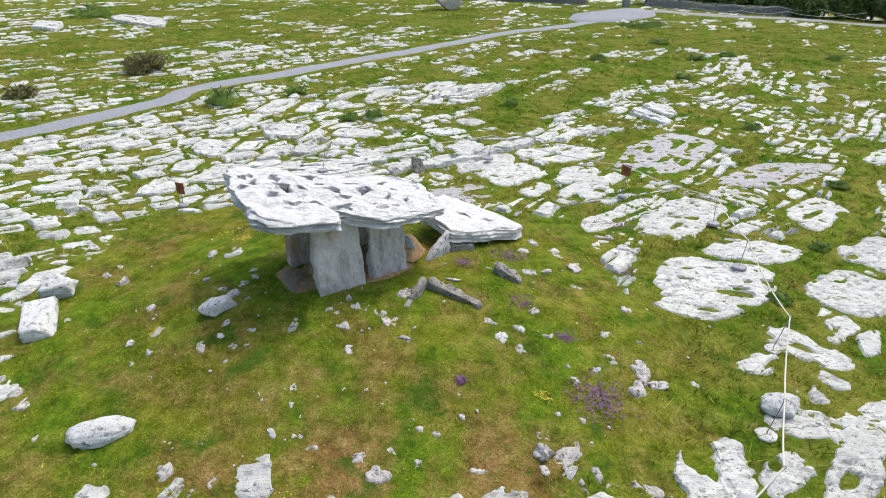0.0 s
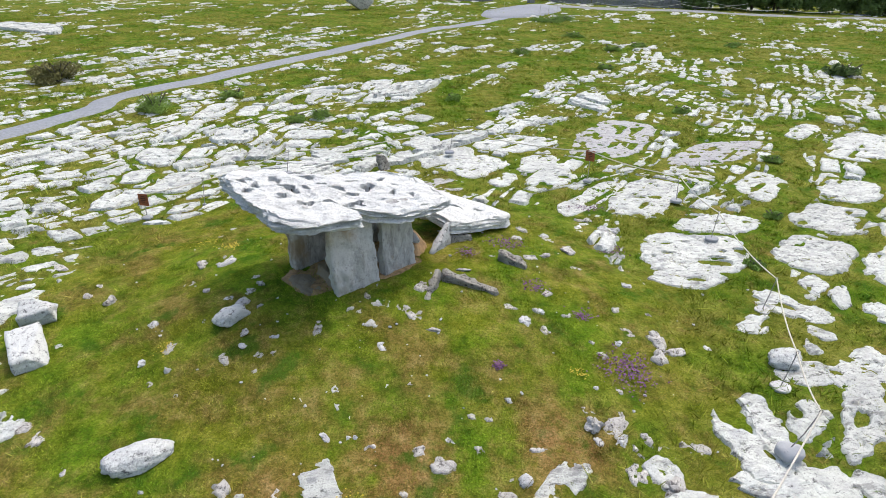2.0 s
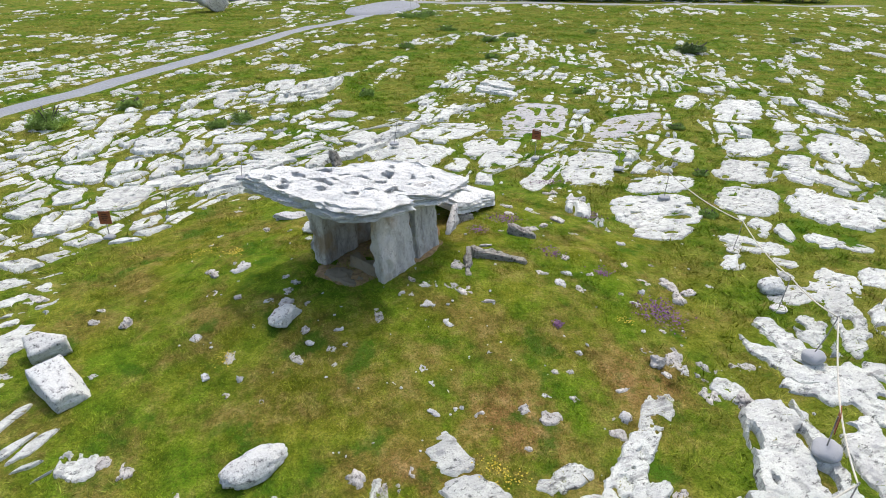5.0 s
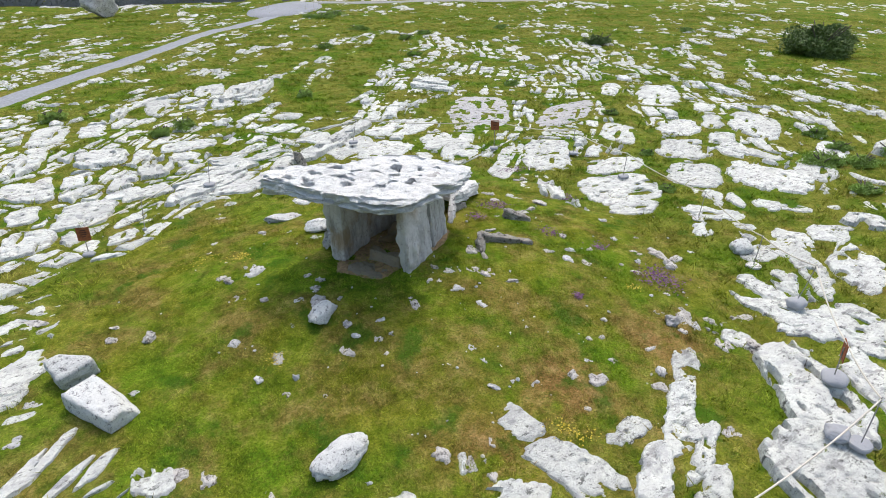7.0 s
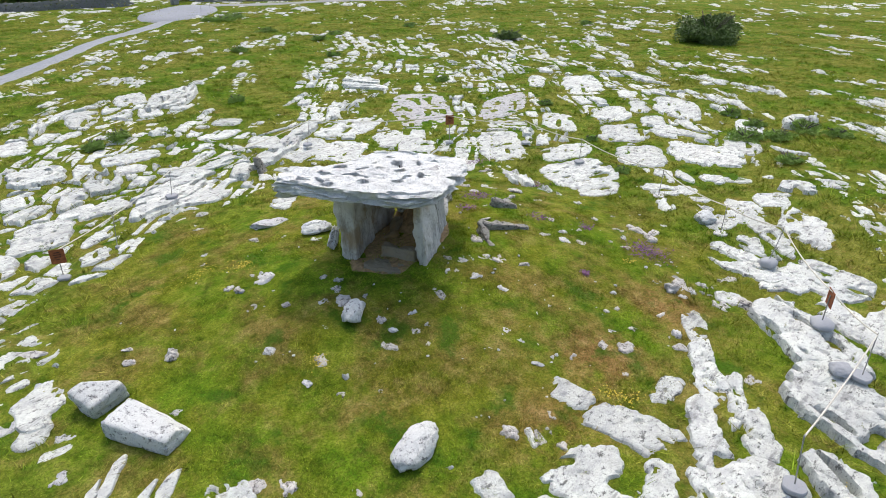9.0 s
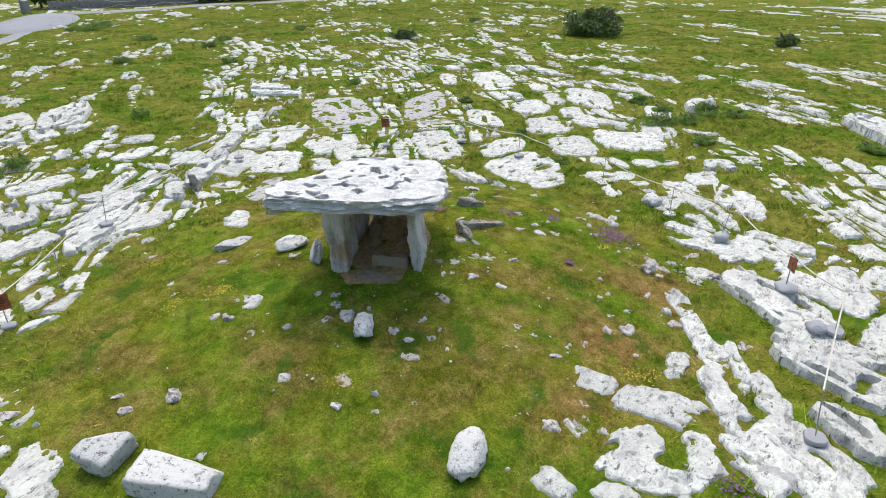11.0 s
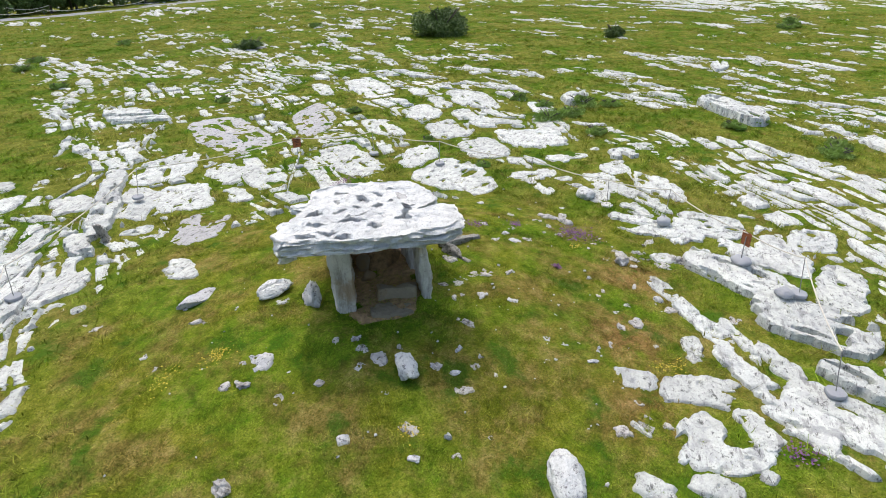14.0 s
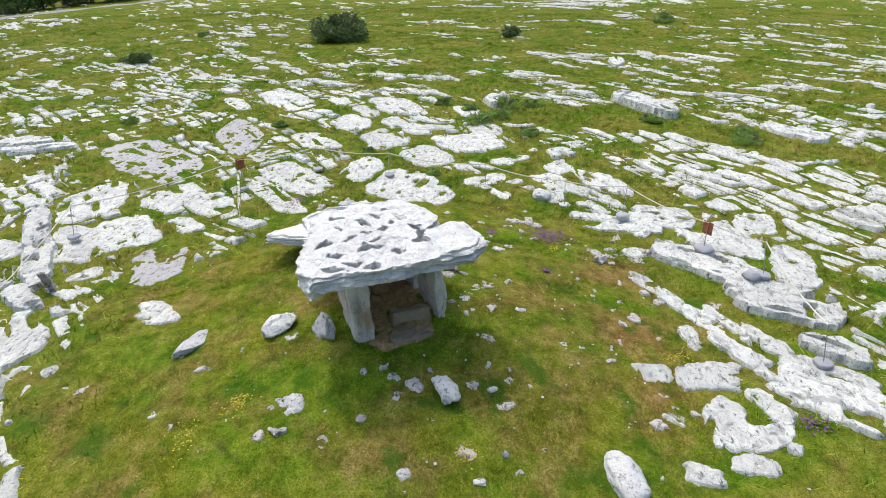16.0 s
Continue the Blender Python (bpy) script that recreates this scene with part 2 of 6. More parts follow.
def ground_z(x, y):
    x, y = np.asarray(x, float), np.asarray(y, float)
    dx, dy = x + 1.5, y - 11.0
    dy = np.where(dy < 0, dy * 1.22, dy)
    r = np.hypot(dx, dy)
    mound = 0.93 * np.exp(-(r / 4.7) ** 2.4)
    far = np.clip((r - 7) / 20, 0, 1)
    return -0.36 - 0.017 * np.clip(r - 20, 0, 70) + mound + 0.05 * fbm(x / 2.3, y / 2.3, 3, 3) * (0.35 + 0.65 * far) + 0.16 * far * fbm(x / 11, y / 11, 5, 2)


def gz(x, y):
    return float(ground_z(x, y))


def mesh_object(name, verts, faces, mat, parent=None, smooth=True, label=""):
    me = bpy.data.meshes.new(name)
    me.from_pydata(verts, [], faces)
    me.materials.append(mat)
    if smooth:
        me.polygons.foreach_set("use_smooth", np.ones(len(me.polygons), bool))
    me.update()
    ob = new(name, me)
    if parent:
        ob.parent = parent
    if label:
        ob["label"] = label
    return ob


def part(name, bm, mat, parent, label="", smooth=False):
    me = bpy.data.meshes.new(name)
    bm.to_mesh(me)
    bm.free()
    me.materials.append(mat)
    if smooth:
        me.polygons.foreach_set("use_smooth", np.ones(len(me.polygons), bool))
    ob = new(name, me)
    ob.parent = parent
    if label:
        ob["label"] = label
    return ob


def quads_object(name, v, nq, mat, per=4):
    """One mesh of nq separate faces, per corners each, from a vertex array."""
    me = bpy.data.meshes.new(name)
    me.vertices.add(len(v))
    me.vertices.foreach_set("co", np.asarray(v, np.float32).ravel())
    me.loops.add(nq * per)
    me.loops.foreach_set("vertex_index", np.arange(nq * per, dtype=np.int32))
    me.polygons.add(nq)
    me.polygons.foreach_set("loop_start", np.arange(0, nq * per, per, dtype=np.int32))
    me.materials.append(mat)
    me.update(calc_edges=True)
    me.validate()
    return new(name, me)


def axis_steps(lo, hi, step, far):
    mid = list(np.arange(lo, hi + step / 2, step))
    out, s, a = [], step, lo
    while a > -far:
        s *= 1.16
        a -= s
        out.append(a)
    up, s, a = [], step, hi
    while a < far:
        s *= 1.16
        a += s
        up.append(a)
    return np.array(out[::-1] + mid + up)


GX, GY = axis_steps(-13, 20, 0.16, 900), axis_steps(0, 30, 0.16, 900)
XX, YY = np.meshgrid(GX, GY)
ZZ = ground_z(XX, YY) + 0.018 * fbm(XX * 2.2, YY * 2.2, 9, 2)
nx, ny = len(GX), len(GY)
idx = np.arange(nx * ny).reshape(ny, nx)
cells = np.stack([idx[:-1, :-1], idx[:-1, 1:], idx[1:, 1:], idx[1:, :-1]], -1).reshape(-1, 4)
ground = mesh_object("ground", np.stack([XX, YY, ZZ], -1).reshape(-1, 3).tolist(), cells.tolist(), TURF)
tagged(ground, "short olive-green turf with brown and dark green patches", "ground", kind="structure")

# ---- limestone pieces ----


def snap(d, X, Y):
    """Moves the grid points next to the outline d = 0 onto it."""
    g0, g1 = np.gradient(d)
    n = np.maximum(g0 * g0 + g1 * g1, 1e-9)
    k0, k1 = -d * g0 / n, -d * g1 / n
    near = np.hypot(k0, k1) < 0.6
    out = []
    for A in (X, Y):
        a0, a1 = np.gradient(A)
        out.append(A + np.where(near, k0 * a0 + k1 * a1, 0))
    return np.where(near, 0.0, d), out[0], out[1]


def worn_edge(d, top, wide=0.055):
    """Height across a broken edge: under the turf outside, up to the top within a hand's breadth."""
    return np.where(d < 0, -0.035 + 2.0 * np.maximum(d, -0.1), -0.035 + (top + 0.035) * (1 - np.clip(1 - d / wide, 0, 1) ** 2))


def slab_mesh(x0, y0, ux, uy, vx, vy, h, seed, step, rugged=0.0):
    """A clint: ragged outline on two half axes with grassy bays, broken edge, flat dimpled top in thin beds."""
    lu, lv = math.hypot(ux, uy), math.hypot(vx, vy)
    small = min(lu, lv)
    wide = min(0.20, 0.9 * small)
    grow_u, grow_v = 1 + wide / lu, 1 + wide / lv
    na, nb = max(7, int(2 * lu * grow_u / step)), max(7, int(2 * lv * grow_v / step))
    a, b = np.meshgrid(np.linspace(-grow_u, grow_u, na), np.linspace(-grow_v, grow_v, nb))
    x, y = ux * a + vx * b, uy * a + vy * b
    off = seed * 1.37
    p = 2.1 if rugged else 3.6
    pa, pb = np.abs(a) ** p, np.abs(b) ** p
    rho = (pa + pb) ** (1 / p)
    d = (1 - rho) * (lu * pa + lv * pb) / np.maximum(pa + pb, 1e-6) + (min(0.07, 0.22 * small) if rugged else 0.0)
    if rugged:
        d = d + min(0.20, 0.38 * small) * fbm(x / 0.55 + off, y / 0.55, seed % 97, 2) + min(0.07, 0.2 * small) * fbm(x / 0.19 + off, y / 0.19, seed % 89, 2)
        d = d + 0.60 * small * fbm(x / (0.9 * small) + off, y / (0.9 * small), seed % 71, 3)
    else:
        d = d + min(0.10, 0.24 * small) * fbm(x / 0.5 + off, y / 0.5, seed % 97, 2) + min(0.045, 0.16 * small) * fbm(x / 0.14 + off, y / 0.14, seed % 89, 2)
        if small > 0.28:
            along, across = (a * lu, b * lv) if lu > lv else (b * lv, a * lu)
            d = np.minimum(d, (0.76 - fbm(along / 0.8 + off, across / 0.24, seed % 79, 2)) * 0.28)
        if small > 0.30:
            d = np.minimum(d, (1.02 - fbm(x / 0.42 + off, y / 0.42, seed % 83, 2)) * 0.4)
    d = np.minimum(d, np.minimum((grow_u - np.abs(a)) * lu, (grow_v - np.abs(b)) * lv) - min(0.07, 0.4 * wide))
    if rugged:
        reach = min(0.12, 0.55 * small)
        H = h - (h + 0.10) * np.clip(1 - d / reach, 0, 1.9) ** 1.7
        H = H + min(0.014, 0.15 * h) * fbm(x / 0.7 + off, y / 0.7, 6, 2) + min(0.020, 0.25 * h) * fbm(x / 0.16 + off, y / 0.16, 8, 3)
        H = H + rugged * h * (fbm(x / 0.17 + off, y / 0.17, 15, 3) - 0.2)
        H = H - np.clip(fbm(x / 0.24 + off, y / 0.24, 12, 2) - 0.45, 0, 0.12) * min(0.6, 4.0 * h)
    else:
        d, x, y = snap(d, x, y)
        bed_step = 1 / (1 + np.exp(-(fbm(x / 0.8 + off, y / 0.8, 19, 3) - 0.15) / 0.03))
        top = h * (1 - 0.22 * bed_step) + 0.010 * fbm(x / 0.7 + off, y / 0.7, 6, 2) + 0.007 * fbm(x / 0.17 + off, y / 0.17, 8, 2)
        top = top - np.clip(fbm(x / 0.15 + off, y / 0.19, 12, 2) - 0.62, 0, 0.10) * 0.35
        H = worn_edge(d, top)
    Z = ground_z(x + x0, y + y0) - gz(x0, y0) + H
    ids = np.arange(na * nb).reshape(nb, na)
    q = np.stack([ids[:-1, :-1], ids[:-1, 1:], ids[1:, 1:], ids[1:, :-1]], -1).reshape(-1, 4)
    keep = np.maximum.reduce([H[:-1, :-1], H[:-1, 1:], H[1:, 1:], H[1:, :-1]]).ravel() > (-0.12 if rugged else -0.034)
    q = q[keep]
    if (ux * vy - uy * vx) < 0:
        q = q[:, ::-1]
    used, inv = np.unique(q, return_inverse=True)
    return np.stack([x.ravel(), y.ravel(), Z.ravel()], -1)[used], inv.reshape(-1, 4)


pavement = new("limestone_pavement")
tagged(pavement, "weathered white limestone pavement cut by grassy joints", "rock pavement", kind="structure")
PLACED = []
count = [0]


def clint(x, y, ux, uy, vx, vy, h, mat=LIMESTONE):
    """One block of the pavement with half axes u and v."""
    count[0] += 1
    h = h * (0.6 if h < 0.14 else 0.8)
    reach = min(math.hypot(x + 4, y), math.hypot(x + 11, y - 8))
    V, Q = slab_mesh(x, y, ux, uy, vx, vy, h, 100 + count[0], 0.035 if reach < 11 else 0.042 if reach < 17 else 0.06)
    ob = mesh_object("clint", V.tolist(), Q.tolist(), mat, pavement)
    ob.data.set_sharp_from_angle(angle=radians(36))
    ob.location = (x, y, gz(x, y))
    PLACED.append((x, y, ux, uy, vx, vy))
    return ob


clint(8.67, 26.52, 0.54, -1.17, 0.31, 0.50, 0.16)
clint(-30.58, 50.46, -1.01, 2.20, 1.20, -0.14, 0.25)
clint(-25.32, 54.40, -0.70, 2.38, 3.05, -1.98, 0.25)
clint(16.90, 3.55, 0.85, -0.36, -1.51, -1.16, 0.40)
clint(17.12, 10.02, 0.46, -0.52, -0.79, -0.27, 0.36)
clint(13.40, -1.60, 0.45, -0.55, -1.05, -0.80, 0.17)
clint(1.34, 29.94, 0.91, 1.25, 0.46, -0.08, 0.15)
clint(9.51, 27.96, 0.41, 0.47, 0.34, -1.04, 0.15)
clint(28.48, 3.43, 0.75, -0.42, -1.19, -0.12, 0.18)
clint(0.78, 5.97, -0.30, -0.31, 0.26, -0.08, 0.07)
clint(-0.25, 5.21, -0.71, -0.52, 0.30, -0.08, 0.09)
clint(-0.55, 4.59, -0.56, -0.34, 0.24, -0.07, 0.07)
clint(-1.07, 3.98, -0.41, -0.37, 0.26, -0.12, 0.07)
clint(-1.74, 4.44, -0.69, -0.61, 0.27, -0.11, 0.12)
clint(-2.71, 3.41, -0.60, -0.73, 0.52, -0.33, 0.13)
clint(-2.11, 3.21, -0.42, -0.70, 0.36, -0.17, 0.12)
clint(-1.23, 5.40, -0.40, -0.10, 0.14, -0.19, 0.06)
clint(-2.54, 6.27, 0.10, -0.35, 0.28, 0.03, 0.06)
clint(-2.42, 5.32, 0.19, -0.62, 0.43, -0.01, 0.08)
clint(-3.59, 5.31, -0.39, -0.28, 0.45, -0.28, 0.07)
clint(-3.84, 5.03, 0.15, -0.66, 0.31, -0.12, 0.07)
clint(-2.99, 4.49, -0.41, -0.25, 0.21, -0.17, 0.08)
clint(-3.68, 6.17, -0.12, -0.18, 0.07, -0.02, 0.05)
clint(-4.73, 5.93, -0.05, -0.30, 0.23, -0.05, 0.07)
clint(-4.40, 5.11, -0.01, -0.39, 0.21, -0.05, 0.07)
clint(1.96, 4.39, -0.64, -1.09, 0.61, -0.20, 0.18)
clint(0.38, 3.19, -0.38, -1.02, 0.75, -0.26, 0.20)
clint(3.06, 3.78, -0.47, -0.99, 0.41, -0.08, 0.10)
clint(3.39, 3.31, -0.72, -0.49, 0.46, -0.24, 0.10)
clint(4.44, 2.51, 0.08, -0.59, 0.73, -0.14, 0.08)
clint(2.08, 2.36, -0.31, -0.43, 1.08, -0.29, 0.10)
clint(-1.26, 2.86, -0.35, -0.50, 0.34, -0.14, 0.22)
clint(4.59, 4.93, -0.08, -0.92, 0.78, -0.14, 0.09)
clint(-3.99, 4.44, -0.02, -0.15, 0.14, -0.07, 0.06)
clint(3.96, 6.21, -0.10, -1.14, 0.59, 0.06, 0.09)
clint(4.32, 7.03, -0.09, -0.37, 0.25, 0.02, 0.07)
clint(3.74, 5.56, 0.31, -0.28, 0.48, 0.06, 0.08)
clint(5.04, 6.74, 0.02, -0.36, 0.47, 0.28, 0.06)
clint(6.95, 7.78, 0.07, -0.54, 0.82, 0.45, 0.03)
clint(6.08, 6.76, -0.68, -0.89, 0.48, 0.08, 0.08)
clint(5.81, 9.36, 0.30, -0.11, 0.31, 0.28, 0.05)
clint(6.93, 9.87, 0.56, -0.56, 0.31, 0.26, 0.06)
clint(5.89, 7.86, 0.43, -0.23, 0.34, 0.33, 0.02)
clint(6.14, 12.37, 1.25, -0.27, 0.65, 1.02, 0.08)
clint(5.21, 11.10, 0.78, -0.20, 0.39, 0.38, 0.06)
clint(7.67, 14.00, 1.02, -0.28, 0.51, 0.58, 0.07)
clint(9.11, 12.01, 0.58, -0.47, 0.79, 0.70, 0.09)
clint(7.97, 10.62, 0.00, -0.33, 0.45, 0.30, 0.08)
clint(8.35, 10.14, -0.14, -0.40, 0.28, 0.06, 0.08)
clint(6.96, 8.94, 0.20, -0.25, 0.21, 0.14, 0.05)
clint(10.67, 11.21, -0.17, -0.83, 0.88, 0.34, 0.10)
clint(8.75, 9.40, 0.23, -0.33, 0.44, 0.25, 0.07)
clint(11.02, 13.60, 0.19, -0.49, 0.90, 0.24, 0.09)
clint(12.46, 13.06, 0.14, -0.57, 0.69, 0.44, 0.09)
clint(2.27, 5.97, 0.08, -0.28, 0.22, 0.13, 0.07)
clint(-2.54, 20.59, 0.57, -0.63, 0.16, 0.18, 0.12)
clint(-3.37, 19.51, 1.03, 0.16, 0.63, 0.30, 0.16)
clint(-2.75, 18.53, 0.61, -0.30, 0.75, 0.70, 0.12)
clint(-1.76, 21.42, 0.76, 0.55, 0.12, -0.23, 0.10)
clint(-1.37, 20.63, 0.57, -0.04, 0.66, 0.39, 0.10)
clint(-0.34, 21.97, 0.16, -0.55, -0.17, -0.28, 0.07)
clint(0.94, 25.01, 0.43, -0.36, 0.33, 0.36, 0.08)
clint(-0.02, 23.52, 0.56, -0.31, 0.66, 0.31, 0.08)
clint(-1.30, 19.35, 0.20, -0.23, 0.45, 0.56, 0.16)
clint(1.11, 20.85, 1.93, 1.48, 0.43, -0.16, 0.20)
clint(1.80, 22.57, 0.97, 0.09, 0.53, 0.14, 0.10)
clint(1.34, 20.05, 1.04, 0.41, -0.07, -0.82, 0.08)
clint(2.16, 19.07, 0.50, -0.58, 0.91, 0.72, 0.06)
clint(4.05, 21.25, 1.06, -0.49, 1.04, 0.68, 0.06)
clint(4.23, 19.10, 0.60, -0.10, -0.40, -0.79, 0.06)
clint(2.76, 17.74, 0.18, -0.26, -0.44, -0.52, 0.06)
clint(-1.91, 15.82, -0.01, -0.47, 0.43, 0.34, 0.05)
clint(-0.16, 18.75, 0.24, -0.34, 0.21, 0.19, 0.05)
clint(0.69, 21.71, 0.36, -0.37, 0.44, 0.49, 0.08)
clint(4.62, 18.21, 0.52, -0.33, 0.97, 1.19, 0.06)
clint(5.13, 17.25, 1.57, 0.69, 0.62, 0.32, 0.05)
clint(5.01, 16.11, 1.45, 1.28, 0.08, -0.49, 0.05)
clint(6.57, 15.94, 0.72, -0.40, 1.15, 1.29, 0.06)
clint(16.91, 20.03, 0.84, -0.53, 1.86, 1.55, 0.08)
clint(13.05, 15.78, 0.65, -0.46, 0.87, 0.69, 0.10)
clint(11.08, 14.02, 0.68, -0.52, 0.93, 0.66, 0.09)
clint(9.14, 12.08, 0.52, -0.63, 0.89, 0.62, 0.09)
clint(16.54, 17.26, 0.31, -0.38, 0.67, 0.49, 0.08)
clint(14.85, 15.64, 0.27, -0.33, 0.83, 0.58, 0.09)
clint(13.30, 14.08, 0.33, -0.34, 0.66, 0.44, 0.10)
clint(15.89, 14.49, 0.03, -1.09, 1.43, 0.81, 0.09)
clint(12.66, 12.52, 0.34, -1.04, 0.40, 0.10, 0.10)
clint(10.85, 10.59, 0.49, -1.04, 1.09, 0.44, 0.10)
clint(12.84, 10.42, 0.04, -0.66, 0.95, 0.44, 0.09)
clint(15.33, 11.20, -0.02, -0.58, 0.94, 0.40, 0.08)
clint(9.88, 7.49, 0.30, -0.39, 0.54, 0.17, 0.16)
clint(10.59, 16.57, 0.29, -0.63, 0.90, 0.69, 0.06)
clint(16.00, 22.04, 0.14, -0.46, 1.12, 0.87, 0.07)
clint(8.98, 9.12, 0.46, -0.59, 0.27, 0.11, 0.06)
clint(8.37, 7.56, 0.41, -0.40, 0.55, 0.25, 0.06)
clint(7.10, 6.26, -0.37, -0.76, 0.92, 0.23, 0.09)
clint(8.83, 17.73, 0.58, -0.52, 0.40, 0.40, 0.03)
clint(-6.98, 18.48, 0.71, -0.00, 0.20, 0.78, 0.12)
clint(-8.25, 17.40, 0.59, 0.04, 0.16, 0.71, 0.12)
clint(-5.92, 19.50, 0.53, 0.11, 0.15, 0.36, 0.10)
clint(-5.25, 19.29, 0.79, 0.17, 0.12, 0.48, 0.10)
clint(-3.56, 19.11, 1.25, 0.52, 0.55, 0.96, 0.16)
clint(-4.13, 18.22, 0.65, 0.35, 0.12, 0.21, 0.10)
clint(-5.96, 17.53, 0.48, 0.25, 0.11, 0.32, 0.08)
clint(-6.36, 16.47, 0.38, 0.06, 0.12, 0.44, 0.08)
clint(-4.69, 21.14, 0.52, 0.08, 0.23, 0.78, 0.14)
clint(-5.72, 20.47, 0.43, 0.20, 0.15, 0.54, 0.14)
clint(-3.31, 22.99, 0.93, -0.15, 0.20, 0.50, 0.10)
clint(-3.67, 21.92, 0.48, -0.14, 0.12, 0.35, 0.10)
clint(-6.85, 21.35, 0.46, 0.01, 0.09, 0.58, 0.12)
clint(-8.07, 23.69, 0.60, 0.37, 0.14, 0.87, 0.14)
clint(-8.09, 21.03, 0.63, -0.33, 0.10, 0.79, 0.12)
clint(-8.29, 19.23, 0.45, 0.08, 0.08, 0.55, 0.10)
clint(-5.93, 23.09, 0.79, -0.06, 0.18, 0.78, 0.14)
clint(-7.66, 21.65, 0.27, 0.07, 0.06, 0.49, 0.10)
clint(-7.20, 26.79, 0.67, 0.13, 0.16, 1.18, 0.10)
clint(-5.83, 26.59, 0.48, -0.10, 0.13, 0.77, 0.10)
clint(-2.93, 29.28, 0.67, 0.12, 0.37, 1.39, 0.10)
clint(-3.41, 30.44, 0.75, 0.86, 0.28, 0.73, 0.10)
clint(-4.62, 28.71, 0.30, 0.17, 0.22, 0.87, 0.16)
clint(1.19, 30.55, 1.38, 0.63, 0.80, 1.60, 0.22)
clint(-0.32, 31.43, 0.74, -0.01, 0.40, 1.07, 0.10)
clint(-2.53, 20.52, 0.58, -0.46, 0.16, 0.40, 0.10)
clint(-0.59, 28.57, 0.54, -0.03, 0.28, 0.81, 0.12)
clint(-8.56, 9.31, 0.43, 0.22, 0.28, 0.40, 0.08)
clint(-8.26, 8.78, 0.27, 0.14, 0.30, 0.28, 0.07)
clint(-7.89, 8.79, 0.21, 0.05, 0.20, 0.24, 0.06)
clint(-8.59, 11.83, 0.42, 0.30, -0.10, 0.45, 0.06)
clint(-7.92, 8.41, 0.19, 0.01, 0.10, 0.06, 0.05)
clint(-7.29, 8.15, 0.09, 0.22, 0.24, -0.18, 0.05)
clint(-7.65, 8.17, 0.10, 0.05, 0.14, 0.06, 0.05)
clint(-8.70, 10.55, 0.25, -0.03, 0.06, 0.10, 0.04)
clint(-8.84, 11.19, 0.23, -0.03, 0.14, 0.24, 0.04)
clint(-8.76, 12.57, 0.21, 0.04, 0.04, 0.15, 0.05)
clint(7.87, 21.65, 1.14, -0.59, 1.63, 2.12, 0.03, mat=FLATGREY)
clint(10.94, 19.73, 1.59, 0.07, 1.40, 1.24, 0.03, mat=FLATGREY)
clint(0.50, 17.20, 1.00, 0.55, 0.35, -0.55, 0.02, mat=FLATGREY)

# ---- the rest of the pavement, along the joints ----
PATH = [(-30.0, 10.0), (-22.0, 17.5), (-16.2, 21.5), (-14.3, 24.1), (-12.9, 26.2), (-12.1, 27.6), (-12.0, 29.3), (-10.8, 31.1), (-8.9, 33.2), (-6.3, 37.0), (-3.2, 41.0), (0.3, 45.3), (4.6, 51.6), (9.6, 56.7), (15.0, 63.4), (19.0, 70.0)]
ROAD = [(18.0, 71.5), (22.7, 71.2), (32.5, 68.3), (44.0, 66.0), (58.0, 62.0), (85.0, 54.0)]


# grassy corridors along the wider joints
LANES = [([(5.4, 9.4), (6.5, 11.1), (9.5, 14.3), (12.7, 18.0), (15.7, 22.3)], 0.55), ([(7.4, 8.9), (9.7, 11.3), (13.1, 14.8), (16.6, 18.4), (20.7, 23.1)], 0.45),
         ([(15.7, 10.5), (14.9, 5.9), (14.3, 3.1), (12.5, 0.9), (11.2, -1.4), (10.3, -3.4)], 1.3), ([(15.3, 42.7), (6.8, 31.4), (1.8, 25.2)], 0.9)]


def line_distance(x, y, pts):
    best = np.full(np.shape(x), 1e9)
    for (ax, ay), (bx, by) in zip(pts, pts[1:]):
        dx, dy = bx - ax, by - ay
        k = np.clip(((x - ax) * dx + (y - ay) * dy) / (dx * dx + dy * dy), 0, 1)
        best = np.minimum(best, np.hypot(x - ax - k * dx, y - ay - k * dy))
    return best


